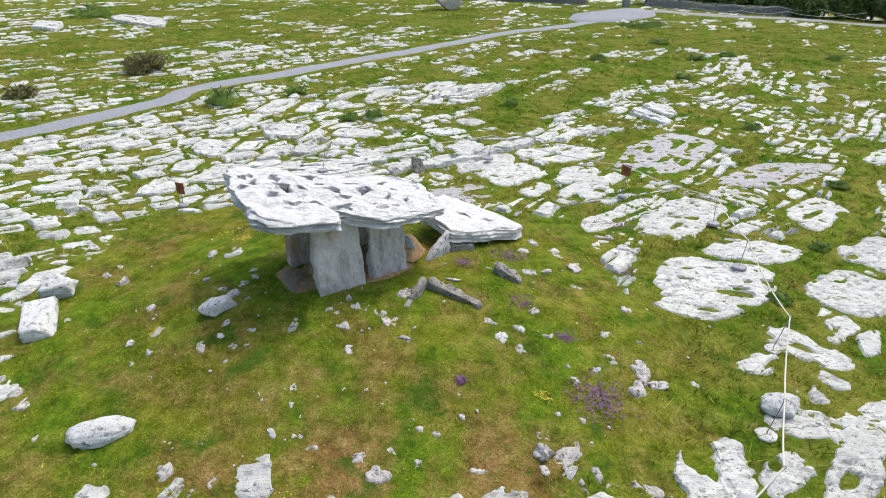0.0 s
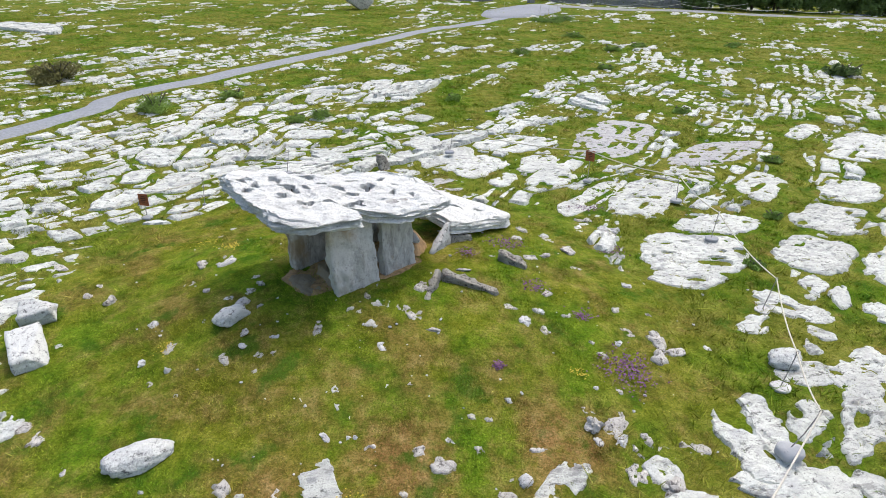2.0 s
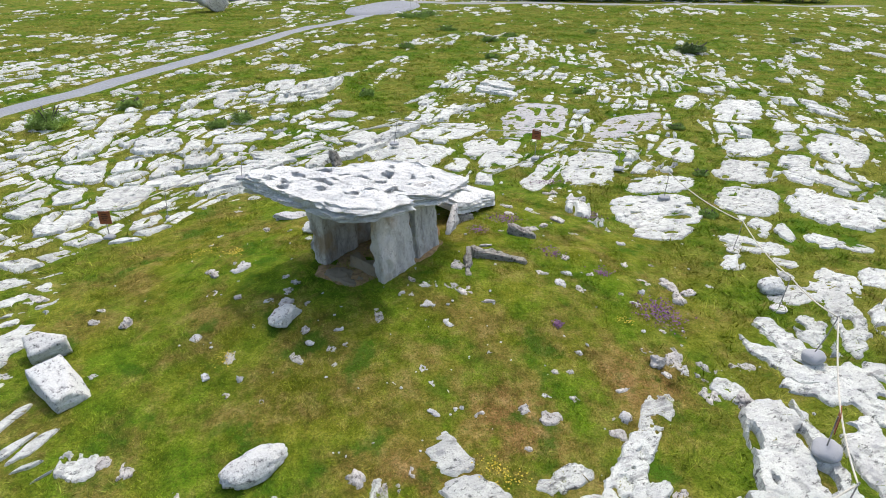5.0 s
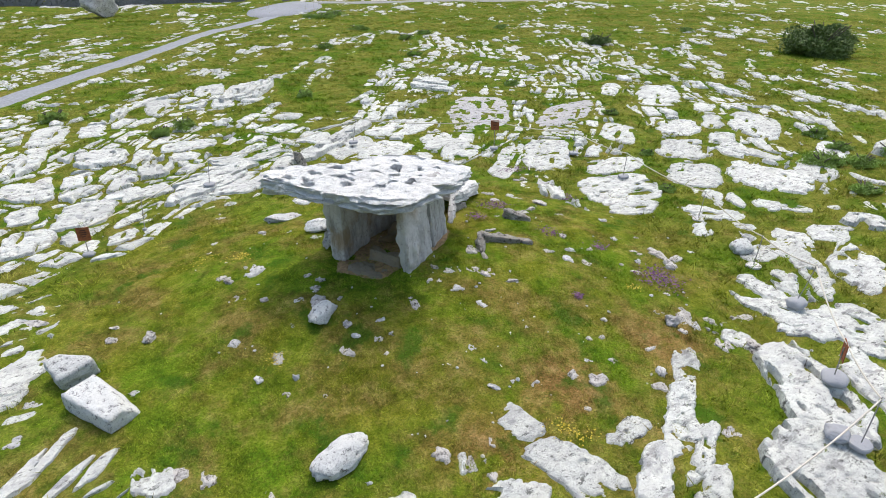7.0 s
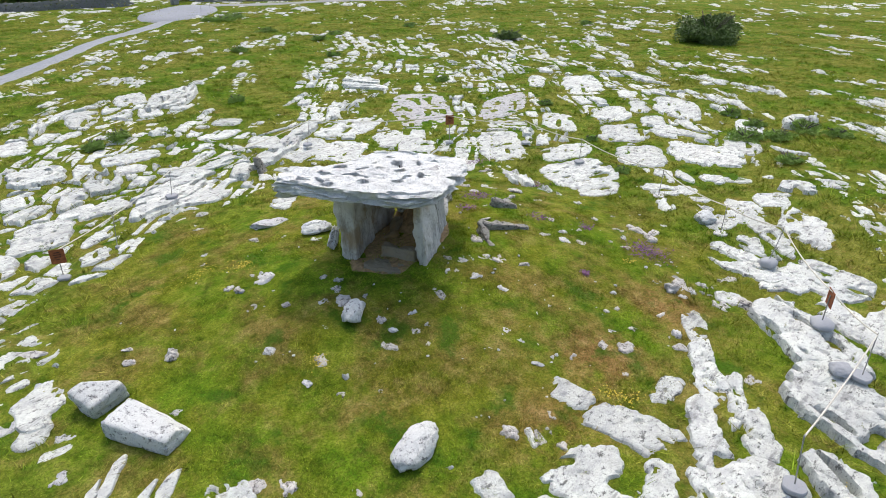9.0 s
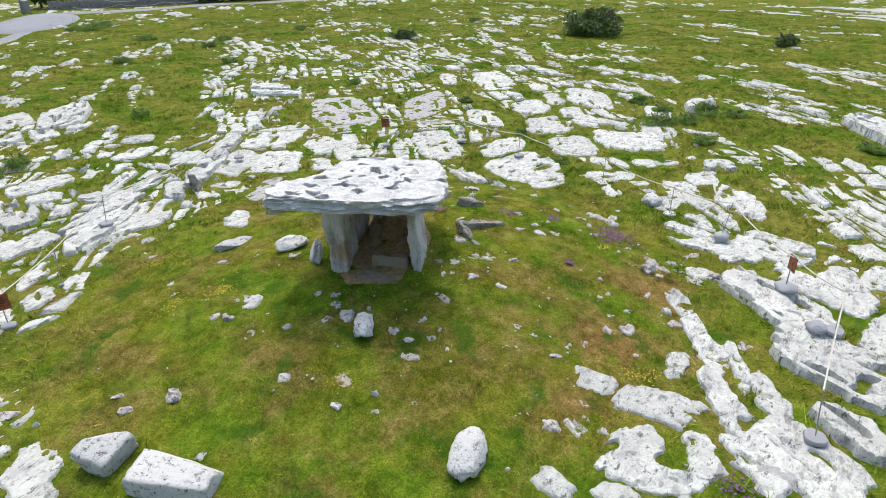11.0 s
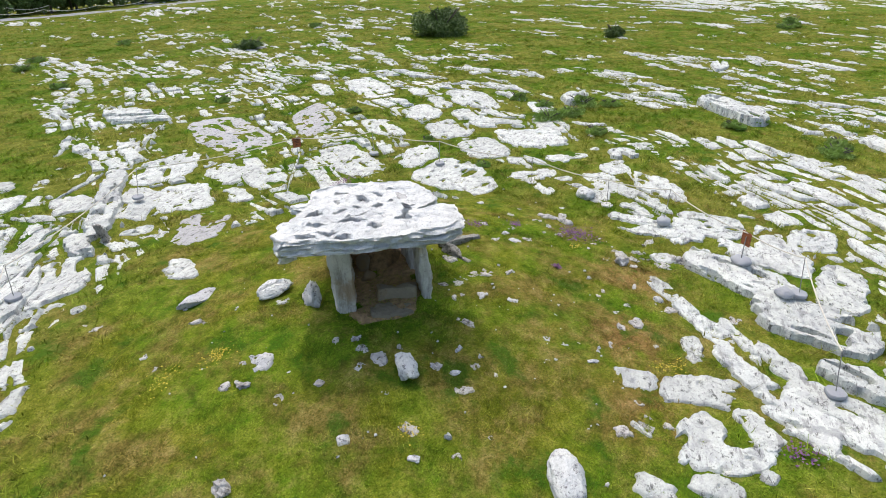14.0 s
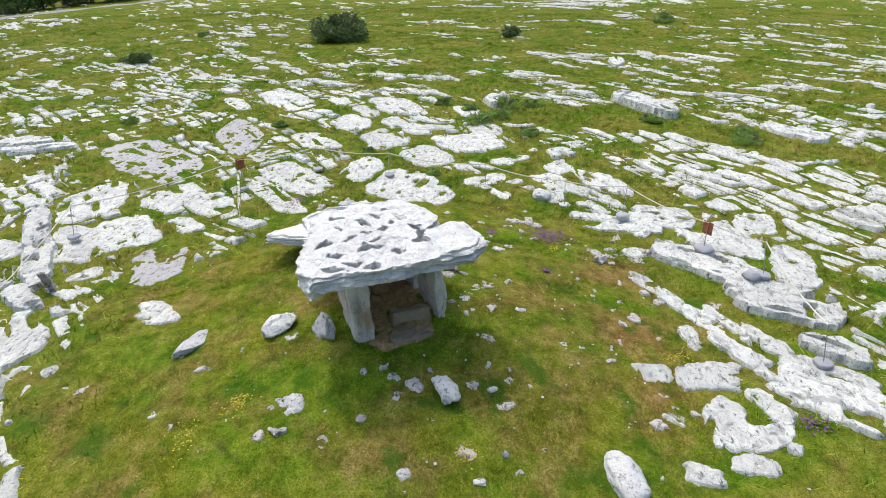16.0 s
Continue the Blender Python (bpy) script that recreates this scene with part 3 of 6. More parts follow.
def rockiness(x, y):
    """How much of the surface is bare rock, about -1 to 1."""
    e = np.minimum(((x + 2.2) / 6.4) ** 2 + ((y - 11.2) / 6.0) ** 2, ((x + 4.2) / 6.8) ** 2 + ((y - 8.0) / 5.8) ** 2)
    e = np.minimum(e, ((x - 1.9) / 3.1) ** 2 + ((y - 8.2) / 3.2) ** 2)
    r = np.hypot(x + 4, y - 4)
    d = 0.10 + 0.40 * fbm(x / 6.0, y / 6.0, 21, 2) + 0.16 * fbm(x / 1.6, y / 1.6, 23, 2) - 0.38 * np.clip((r - 21) / 22, 0, 1)
    d = d + 0.25 * np.exp(-(((x + 8) / 9) ** 2 + ((y - 25) / 9) ** 2)) - 0.06 * np.exp(-(((x - 18) / 9) ** 2 + ((y - 6) / 7) ** 2)) + 0.22 * np.exp(-(((x - 17) / 9) ** 2 + ((y - 30) / 8) ** 2))
    d = d + 0.22 * np.exp(-(((x - 11) / 7) ** 2 + ((y - 17) / 6) ** 2)) + 0.4 * np.exp(-(((x - 5) / 6) ** 2 + ((y - 0) / 5) ** 2))
    d = d - 0.35 * np.exp(-(((x - 3) / 3.5) ** 2 + ((y - 30) / 7) ** 2)) - 0.7 * np.exp(-(((x - 15) / 4) ** 2 + ((y - 9) / 1.5) ** 2))
    d = d - 0.5 * np.exp(-(((x - 5) / 2.5) ** 2 + ((y - 9) / 4) ** 2))
    for lane, wide in LANES:
        d = d - 1.3 * np.exp(-(line_distance(x, y, lane) / wide) ** 2)
    d = np.where(line_distance(x, y, PATH) < 1.15, -3, d)
    d = np.where(line_distance(x, y, ROAD) < 1.7, -3, d)
    return np.where(e + 0.22 * fbm(x / 1.5, y / 1.5, 22, 2) < 1, -3.0, d)


def covered(x, y, grow):
    """Where the blocks placed one by one lie, with a joint round them."""
    hidden = np.zeros(np.shape(x), bool)
    for px, py, ux, uy, vx, vy in PLACED:
        dx, dy = x - px, y - py
        reach = math.hypot(ux, uy) + math.hypot(vx, vy) + grow
        near = (np.abs(dx) < reach) & (np.abs(dy) < reach)
        det = ux * vy - uy * vx
        a, b = (dx[near] * vy - dy[near] * vx) / det, (ux * dy[near] - uy * dx[near]) / det
        hidden[near] |= (np.abs(a) < 1 + grow / math.hypot(ux, uy)) & (np.abs(b) < 1 + grow / math.hypot(vx, vy))
    return hidden


def joint_uv(x, y):
    """Distance along and across the main joints, which fan out a little to the north."""
    th = np.radians(41 + 8 * np.tanh((y - 9) / 7) - 6 * np.clip((-5 - x) / 6, 0, 1))
    dx, dy = x - 4, y - 10
    warp = fbm(x / 3.3, y / 3.3, 61, 2)
    return dx * np.cos(th) + dy * np.sin(th) + 0.4 * warp, dy * np.cos(th) - dx * np.sin(th) + 0.30 * warp + 0.8 * vn(x / 13, y / 16, 62)


def rock_blocks(x, y):
    """Distance inside the nearest rock edge, height of the rock top over the turf, and its row and block: flat jointed blocks, ragged and half buried."""
    u, v = joint_uv(x, y)
    row_f = v / 0.70 + 0.48 * vn(v / 1.6, u * 0, 63)
    row = np.floor(row_f)
    long_ = 0.8 + 1.3 * np.abs(vn(row * 0.37, row * 0, 64))
    cell_f = u / long_ + 7.3 * vn(row * 1.31, row * 0, 65)
    cell = np.floor(cell_f)
    dv = np.minimum(row_f - row, row + 1 - row_f) * 0.70
    du = np.minimum(cell_f - cell, cell + 1 - cell_f) * long_
    pick = np.sin(row * 12.9898 + cell * 78.233) * 43758.5453
    pick = pick - np.floor(pick)
    d = rockiness(x, y)
    ragged = 0.055 * fbm(x / 0.30, y / 0.30, 66, 2) + 0.022 * fbm(x / 0.10, y / 0.10, 67, 2)
    strip = fbm(u / 1.1, v / 0.21, 68, 2)
    joint = 0.035 + 0.05 * np.clip(vn(row * 2.7, row * 0, 71), 0, 1)
    edge = np.minimum(dv, du * 0.8) - joint + ragged
    edge = np.minimum(edge, (0.70 - strip) * 0.20)
    there = d + 0.34 * (pick - 0.5) + 0.50 * fbm(u / 2.2, v / 0.75, 72, 3)
    edge = np.minimum(edge, there * 0.30 + ragged)
    top = 0.02 + 0.10 * pick ** 2.2 + 0.02 * np.clip(strip, -1, 0.6) + 0.012 * fbm(x / 0.6, y / 0.6, 69, 2)
    top = top - 0.03 / (1 + np.exp(-(fbm(u / 0.9, v / 0.35, 70, 2) - 0.25) / 0.04))
    return np.where(d < -2, -0.3, edge), top, row, cell


def rock_sheet(X, Y, drop=None):
    edge, top, row, cell = rock_blocks(X, Y)
    edge = np.where(covered(X, Y, 0.13), np.minimum(edge, -0.03), edge)
    edge, X, Y = snap(edge, X, Y)
    H = worn_edge(edge, top, 0.07)
    Z = ground_z(X, Y) + 0.018 * fbm(X * 2.2, Y * 2.2, 9, 2) + H
    n0, n1 = X.shape
    ids = np.arange(n0 * n1).reshape(n0, n1)
    q = np.stack([ids[:-1, :-1], ids[:-1, 1:], ids[1:, 1:], ids[1:, :-1]], -1).reshape(-1, 4)
    keep = np.maximum.reduce([H[:-1, :-1], H[:-1, 1:], H[1:, 1:], H[1:, :-1]]).ravel() > -0.034
    if drop is not None:
        keep &= ~drop[:-1, :-1].ravel()
    block_id = (row * 1000 + cell)[:-1, :-1].ravel()[keep]
    return np.stack([X.ravel(), Y.ravel(), Z.ravel()], -1), q[keep], block_id


def rock_object(name, V, Q, origin=None):
    used, inv = np.unique(Q, return_inverse=True)
    P = V[used]
    if origin is not None:
        P = P - origin
    ob = mesh_object(name, P.tolist(), inv.reshape(-1, 4).tolist(), LIMESTONE, pavement)
    ob.data.set_sharp_from_angle(angle=radians(36))
    if origin is not None:
        ob.location = origin
    else:
        ob["kind"] = "stuff"
    return ob


NX, NY = np.meshgrid(np.arange(-15, 22.01, 0.055), np.arange(-3, 31.01, 0.055))
RV, RQ, RB = rock_sheet(NX, NY)
order = np.argsort(RB, kind="stable")
names, starts = np.unique(RB[order], return_index=True)
groups = [g for g in np.split(order, starts[1:]) if len(g) > 40]
groups.sort(key=lambda g: math.hypot(*(RV[RQ[g, 0]].mean(0)[:2] - (0.5, 9.0))))
single = np.zeros(len(RQ), bool)
for g in groups[:190]:
    single[g] = True
    rock_object("clint", RV, RQ[g], RV[RQ[g, 0]].mean(0))
rock_object("bedrock", RV, RQ[~single])
rad = [8.0]
while rad[-1] < 95:
    rad.append(rad[-1] + max(0.09, rad[-1] * 0.0040))
RR, AA = np.meshgrid(np.array(rad), np.radians(np.arange(-52, 150, 0.20)))
PX, PY = -4 + RR * np.cos(AA), 4 + RR * np.sin(AA)
RV, RQ, RB = rock_sheet(PX, PY, (PX > -14.9) & (PX < 21.9) & (PY > -2.9) & (PY < 30.9))
rock_object("far_bedrock", RV, RQ)


# ---- path, road, boundary wall ----
def ribbon(name, pts, width, z, mat, label, category):
    P = [Vector(p) for p in pts]
    fine = []
    for i in range(len(P) - 1):
        p0, p1, p2, p3 = P[max(i - 1, 0)], P[i], P[i + 1], P[min(i + 2, len(P) - 1)]
        for k in range(16):
            t = k / 16
            fine.append(0.5 * ((2 * p1) + (p2 - p0) * t + (2 * p0 - 5 * p1 + 4 * p2 - p3) * t * t + (3 * p1 - p0 - 3 * p2 + p3) * t ** 3))
    fine.append(P[-1])
    V, F = [], []
    m = 7
    for i, p in enumerate(fine):
        q = fine[min(i + 1, len(fine) - 1)] - fine[max(i - 1, 0)]
        nrm = Vector((-q.y, q.x)).normalized()
        wob = width * (1 + 0.10 * float(fbm(p.x / 1.7, p.y / 1.7, 13, 2)))
        for k in range(m):
            s = (k / (m - 1) - 0.5) * wob
            x, y = p.x + nrm.x * s, p.y + nrm.y * s
            edge = abs(k / (m - 1) - 0.5) == 0.5
            V.append((x, y, gz(x, y) + (-0.05 if edge else z)))
        if i:
            o = (i - 1) * m
            F += [(o + k, o + k + 1, o + m + k + 1, o + m + k) for k in range(m - 1)]
    ob = mesh_object(name, V, F, mat)
    return tagged(ob, label, category, kind="structure")


ribbon("gravel_path", PATH, 1.35, 0.06, GRAVEL, "pale grey gravel footpath winding between the rocks", "path")
ribbon("road", ROAD, 2.8, 0.05, ASPHALT, "grey tarmac lane beside the dry stone wall", "road")


def apron(x, y, rx, ry, turn):
    th = np.linspace(0, 2 * np.pi, 48, endpoint=False)
    V, F = [], []
    for k, s in enumerate((1.0, 0.97, 0.6, 0.25)):
        for t in th:
            a, b = rx * math.cos(t) * s * (1 + 0.06 * math.sin(3 * t)), ry * math.sin(t) * s
            px, py = x + a * math.cos(turn) - b * math.sin(turn), y + a * math.sin(turn) + b * math.cos(turn)
            V.append((px, py, gz(px, py) + (-0.05 if k == 0 else 0.09)))
    for k in range(3):
        F += [(k * 48 + i, k * 48 + (i + 1) % 48, (k + 1) * 48 + (i + 1) % 48, (k + 1) * 48 + i) for i in range(48)]
    F.append(tuple(range(144, 192)))
    return tagged(mesh_object("gravel_forecourt", V, F, GRAVEL), "pale grey gravel forecourt where the path begins", "forecourt", kind="structure")


apron(16.6, 66.6, 7.6, 3.3, 0.95)


def dry_wall(pts, height):
    V, F = [], []
    r = np.random.default_rng(5)
    for (ax, ay), (bx, by) in zip(pts, pts[1:]):
        L = math.hypot(bx - ax, by - ay)
        dx, dy = (bx - ax) / L, (by - ay) / L
        for course in range(5):
            s = float(r.uniform(0, 0.3))
            while s < L:
                w, d = float(r.uniform(0.25, 0.65)), float(r.uniform(0.18, 0.26))
                hh = height / 5 * float(r.uniform(0.85, 1.15))
                x, y = ax + dx * (s + w / 2), ay + dy * (s + w / 2)
                z = gz(x, y) - 0.06 + course * height / 5
                o = len(V)
                tl = float(r.normal(0, 0.05))
                for cx, cy, cz in ((-1, -1, 0), (1, -1, 0), (1, 1, 0), (-1, 1, 0), (-.85, -.85, 1), (.85, -.85, 1), (.85, .85, 1), (-.85, .85, 1)):
                    e = w * 0.48 * cx * float(r.uniform(0.9, 1.02))
                    f = d * cy * float(r.uniform(0.85, 1.1))
                    V.append((x + dx * e - dy * f, y + dy * e + dx * f, z + cz * hh + tl * cx))
                F += [tuple(o + i for i in q) for q in ((0, 1, 5, 4), (1, 2, 6, 5), (2, 3, 7, 6), (3, 0, 4, 7), (4, 5, 6, 7))]
                s += w
    ob = mesh_object("dry_stone_wall", V, F, WALLSTONE, smooth=False)
    return tagged(ob, "low grey dry stone field wall along the lane", "wall", kind="structure")


dry_wall([(22.5, 77.0), (26.0, 75.0), (33.0, 72.4), (38.5, 71.0)], 0.9)
dry_wall([(-9.0, 87.0), (4.0, 81.5), (15.5, 77.0)], 0.9)


# ---- loose stones ----
def ico(sub):
    bm = bmesh.new()
    bmesh.ops.create_icosphere(bm, subdivisions=sub, radius=1)
    v = np.array([p.co[:] for p in bm.verts])
    f = [[p.index for p in q.verts] for q in bm.faces]
    bm.free()
    return v, f


ICO3, ICO4 = ico(3), ico(4)


def noise3(P, f, seed):
    return np.array([noise.fractal(Vector(p) * f + Vector((seed * 1.7, seed * 0.9, seed * 2.3)), 0.8, 2.1, 4) for p in P])


def rock(name, x, y, w, d, h, turn, label, category, group="", mat=LICHEN, square=0.35, rough=0.16, sink=0.28, sub=3, seed=None, tip=(0, 0), z=None, cuts=7):
    """A stone: rounded or squarish block with a rough skin, sunk a little into the turf."""
    count[0] += 1
    sd = seed if seed is not None else count[0]
    S, F = ICO4 if sub == 4 else ICO3
    cube = S / np.abs(S).max(1)[:, None]
    P = S * (1 - square) + cube * square
    cr = np.random.default_rng(sd + 500)
    for _ in range(cuts):
        nd = cr.normal(size=3)
        nd /= np.linalg.norm(nd)
        lim = cr.uniform(0.5, 0.82)
        over = np.maximum(P @ nd - lim, 0)
        P = P - over[:, None] * nd * 0.92
    P = P * (1 + rough * noise3(S, 1.3, sd) + 0.5 * rough * noise3(S, 3.6, sd + 5))[:, None]
    P = P * (w / 2, d / 2, h / 2)
    R = Euler((radians(tip[0]), radians(tip[1]), radians(turn))).to_matrix()
    P = P @ np.array(R).T
    zz = gz(x, y) if z is None else z
    low = P[:, 2].min()
    ob = mesh_object(name, P.tolist(), F, mat, smooth=w > 0.3)
    ob.location = (x, y, zz - low - sink * h)
    return tagged(ob, label, category, group)


def low_stone(x, y, w, d, h, turn, label, mat=LICHEN):
    """A ragged stone showing just above the turf."""
    count[0] += 1
    c, s_ = math.cos(radians(turn)), math.sin(radians(turn))
    V, Q = slab_mesh(x, y, w / 2 * c, w / 2 * s_, -d / 2 * s_, d / 2 * c, 0.7 * h, 900 + count[0], 0.024, 0.8)
    ob = mesh_object("stone", V.tolist(), Q.tolist(), mat)
    ob.location = (x, y, gz(x, y) - 0.012)
    return tagged(ob, label, "stone", "loose stones on the mound")


low_stone(-5.03, 9.38, 0.30, 0.34, 0.05, -3, "grey lichen-speckled stone half sunk in the turf", LICHEN)
low_stone(-4.11, 8.81, 0.23, 0.28, 0.06, -3, "grey lichen-speckled stone half sunk in the turf", LICHEN)
rock("stone", -3.82, 9.06, 0.15, 0.17, 0.08, 11, "small pale stone in the turf", "stone", "loose stones on the mound", mat=PALE, rough=0.41, sink=0.55)
low_stone(-3.55, 8.79, 0.18, 0.17, 0.03, -12, "small grey stone in the turf", LICHEN)
low_stone(-3.59, 8.45, 0.20, 0.12, 0.03, 17, "grey lichen-speckled stone half sunk in the turf", LICHEN)
rock("stone", -5.50, 9.13, 0.16, 0.18, 0.08, 12, "small pale stone in the turf", "stone", "loose stones on the mound", mat=PALE, rough=0.41, sink=0.55)
low_stone(-5.26, 8.58, 0.13, 0.16, 0.04, 9, "small grey stone in the turf", LICHEN)
rock("stone", -5.01, 8.77, 0.11, 0.13, 0.17, -15, "small pale stone in the turf", "stone", "loose stones on the mound", mat=PALE, rough=0.51, sink=0.55)
low_stone(-4.77, 8.22, 0.09, 0.11, 0.03, -12, "small grey stone in the turf", LICHEN)
low_stone(-2.35, 9.01, 0.31, 0.24, 0.04, 17, "grey lichen-speckled stone half sunk in the turf", LICHEN)
low_stone(-1.57, 8.68, 0.24, 0.26, 0.04, -7, "pale limestone stone half sunk in the turf", PALE)
low_stone(-1.69, 9.20, 0.27, 0.20, 0.03, 15, "pale limestone stone half sunk in the turf", PALE)
low_stone(-1.54, 9.73, 0.23, 0.28, 0.05, -2, "pale limestone stone half sunk in the turf", PALE)
low_stone(-0.91, 9.32, 0.27, 0.24, 0.04, -12, "grey lichen-speckled stone half sunk in the turf", LICHEN)
rock("stone", -0.66, 8.94, 0.26, 0.12, 0.06, -17, "grey lichen-speckled stone half sunk in the turf", "stone", "loose stones on the mound", mat=LICHEN, rough=0.37, sink=0.55)
low_stone(-2.16, 7.33, 0.14, 0.18, 0.04, 1, "small grey stone in the turf", LICHEN)
low_stone(-1.86, 6.81, 0.22, 0.19, 0.03, 20, "grey lichen-speckled stone half sunk in the turf", LICHEN)
low_stone(-0.84, 6.42, 0.33, 0.23, 0.04, -11, "grey lichen-speckled stone half sunk in the turf", LICHEN)
low_stone(-0.27, 6.60, 0.22, 0.17, 0.03, -5, "grey lichen-speckled stone half sunk in the turf", LICHEN)
low_stone(-2.69, 6.41, 0.17, 0.17, 0.03, 2, "small grey stone in the turf", LICHEN)
low_stone(1.04, 9.20, 0.23, 0.28, 0.05, -16, "pale limestone stone half sunk in the turf", PALE)
low_stone(2.03, 9.43, 0.46, 0.23, 0.04, 5, "grey lichen-speckled stone half sunk in the turf", LICHEN)
low_stone(3.09, 9.75, 0.27, 0.29, 0.05, -12, "grey lichen-speckled stone half sunk in the turf", LICHEN)
low_stone(2.99, 9.05, 0.18, 0.23, 0.04, 8, "small grey stone in the turf", LICHEN)
rock("stone", 2.67, 8.71, 0.19, 0.14, 0.06, 9, "small pale stone in the turf", "stone", "loose stones on the mound", mat=PALE, rough=0.59, sink=0.55)
low_stone(2.25, 8.39, 0.16, 0.19, 0.05, 19, "small grey stone in the turf", LICHEN)
low_stone(3.29, 8.32, 0.27, 0.33, 0.09, 18, "grey lichen-speckled stone half sunk in the turf", LICHEN)
rock("stone", 3.71, 8.54, 0.42, 0.22, 0.10, -7, "grey lichen-speckled stone half sunk in the turf", "stone", "loose stones on the mound", mat=LICHEN, rough=0.41, sink=0.55)
low_stone(2.25, 6.58, 0.22, 0.27, 0.06, -4, "grey lichen-speckled stone half sunk in the turf", LICHEN)
low_stone(1.56, 7.20, 0.24, 0.15, 0.03, -19, "pale limestone stone half sunk in the turf", PALE)
low_stone(1.17, 7.21, 0.31, 0.15, 0.03, 11, "grey lichen-speckled stone half sunk in the turf", LICHEN)
low_stone(4.49, 13.48, 0.50, 0.34, 0.05, -15, "grey lichen-speckled stone half sunk in the turf", LICHEN)
low_stone(3.87, 11.35, 0.30, 0.18, 0.03, -11, "pale limestone stone half sunk in the turf", PALE)
low_stone(2.78, 11.29, 0.26, 0.17, 0.03, -12, "grey lichen-speckled stone half sunk in the turf", LICHEN)
low_stone(0.86, 9.61, 0.32, 0.15, 0.03, -17, "grey lichen-speckled stone half sunk in the turf", LICHEN)
low_stone(1.69, 10.11, 0.29, 0.26, 0.04, 20, "grey lichen-speckled stone half sunk in the turf", LICHEN)
low_stone(2.07, 13.33, 0.30, 0.36, 0.06, 11, "grey lichen-speckled stone half sunk in the turf", LICHEN)
rock("stone", 0.19, 10.77, 0.34, 0.15, 0.07, 0, "grey lichen-speckled stone half sunk in the turf", "stone", "loose stones on the mound", mat=LICHEN, rough=0.42, sink=0.55)
low_stone(2.59, 12.74, 0.28, 0.25, 0.04, -2, "grey lichen-speckled stone half sunk in the turf", LICHEN)
rock("stone", 2.86, 12.08, 0.33, 0.34, 0.16, 13, "grey lichen-speckled stone half sunk in the turf", "stone", "loose stones on the mound", mat=LICHEN, rough=0.48, sink=0.55)
low_stone(-1.84, 9.53, 0.18, 0.18, 0.03, -9, "small grey stone in the turf", LICHEN)
low_stone(-1.34, 10.61, 0.29, 0.21, 0.03, 15, "grey lichen-speckled stone half sunk in the turf", LICHEN)
low_stone(3.66, 9.65, 0.16, 0.13, 0.03, 17, "small grey stone in the turf", LICHEN)
rock("stone", 2.18, 11.73, 0.20, 0.20, 0.09, -3, "small grey stone in the turf", "stone", "loose stones on the mound", mat=LICHEN, rough=0.58, sink=0.55)
low_stone(-6.67, 7.79, 0.25, 0.30, 0.05, 10, "grey lichen-speckled stone half sunk in the turf", LICHEN)
low_stone(-7.07, 8.07, 0.40, 0.28, 0.04, -11, "grey lichen-speckled stone half sunk in the turf", LICHEN)
low_stone(0.73, 6.08, 0.29, 0.20, 0.03, 6, "grey lichen-speckled stone half sunk in the turf", LICHEN)
low_stone(-3.65, 6.10, 0.31, 0.27, 0.04, 6, "grey lichen-speckled stone half sunk in the turf", LICHEN)
low_stone(0.04, 6.18, 0.18, 0.22, 0.03, 17, "small grey stone in the turf", LICHEN)
low_stone(-9.21, 11.57, 0.77, 0.32, 0.05, 19, "pale limestone stone half sunk in the turf", PALE)
low_stone(-4.55, 12.10, 0.41, 0.42, 0.07, -53, "pale limestone stone half sunk in the turf", PALE)
low_stone(-4.25, 10.51, 0.20, 0.15, 0.03, -16, "pale limestone stone half sunk in the turf", PALE)
low_stone(-3.59, 10.02, 0.23, 0.19, 0.03, -48, "grey lichen-speckled stone half sunk in the turf", LICHEN)
low_stone(-3.35, 9.84, 0.20, 0.15, 0.03, -25, "grey lichen-speckled stone half sunk in the turf", LICHEN)
low_stone(-5.55, 10.17, 0.18, 0.15, 0.03, -55, "small pale stone in the turf", PALE)
low_stone(-7.17, 10.07, 0.21, 0.14, 0.03, -20, "pale limestone stone half sunk in the turf", PALE)
rock("stone", -6.67, 11.41, 0.24, 0.29, 0.20, -24, "grey lichen-speckled stone half sunk in the turf", "stone", "loose stones on the mound", mat=LICHEN, rough=0.57, sink=0.55)
rock("stone", -7.23, 11.80, 0.25, 0.18, 0.08, -47, "grey lichen-speckled stone half sunk in the turf", "stone", "loose stones on the mound", mat=LICHEN, rough=0.52, sink=0.55)
rock("stone", -7.12, 12.19, 0.21, 0.14, 0.06, -24, "small grey stone in the turf", "stone", "loose stones on the mound", mat=LICHEN, rough=0.47, sink=0.55)
low_stone(-5.12, 12.43, 0.19, 0.17, 0.03, -54, "small grey stone in the turf", LICHEN)
low_stone(-5.13, 11.45, 0.23, 0.24, 0.04, -20, "grey lichen-speckled stone half sunk in the turf", LICHEN)
low_stone(-3.86, 10.61, 0.28, 0.21, 0.03, -41, "grey lichen-speckled stone half sunk in the turf", LICHEN)
low_stone(-4.02, 10.29, 0.27, 0.28, 0.04, -55, "grey lichen-speckled stone half sunk in the turf", LICHEN)
rock("stone", -2.46, 7.06, 0.22, 0.15, 0.07, -52, "small pale stone in the turf", "stone", "loose stones on the mound", mat=PALE, rough=0.49, sink=0.55)
low_stone(-1.49, 6.09, 0.41, 0.16, 0.03, -43, "grey lichen-speckled stone half sunk in the turf", LICHEN)
low_stone(-3.45, 5.77, 0.16, 0.19, 0.03, -16, "small grey stone in the turf", LICHEN)
low_stone(-6.01, 7.11, 0.18, 0.23, 0.04, -30, "small grey stone in the turf", LICHEN)
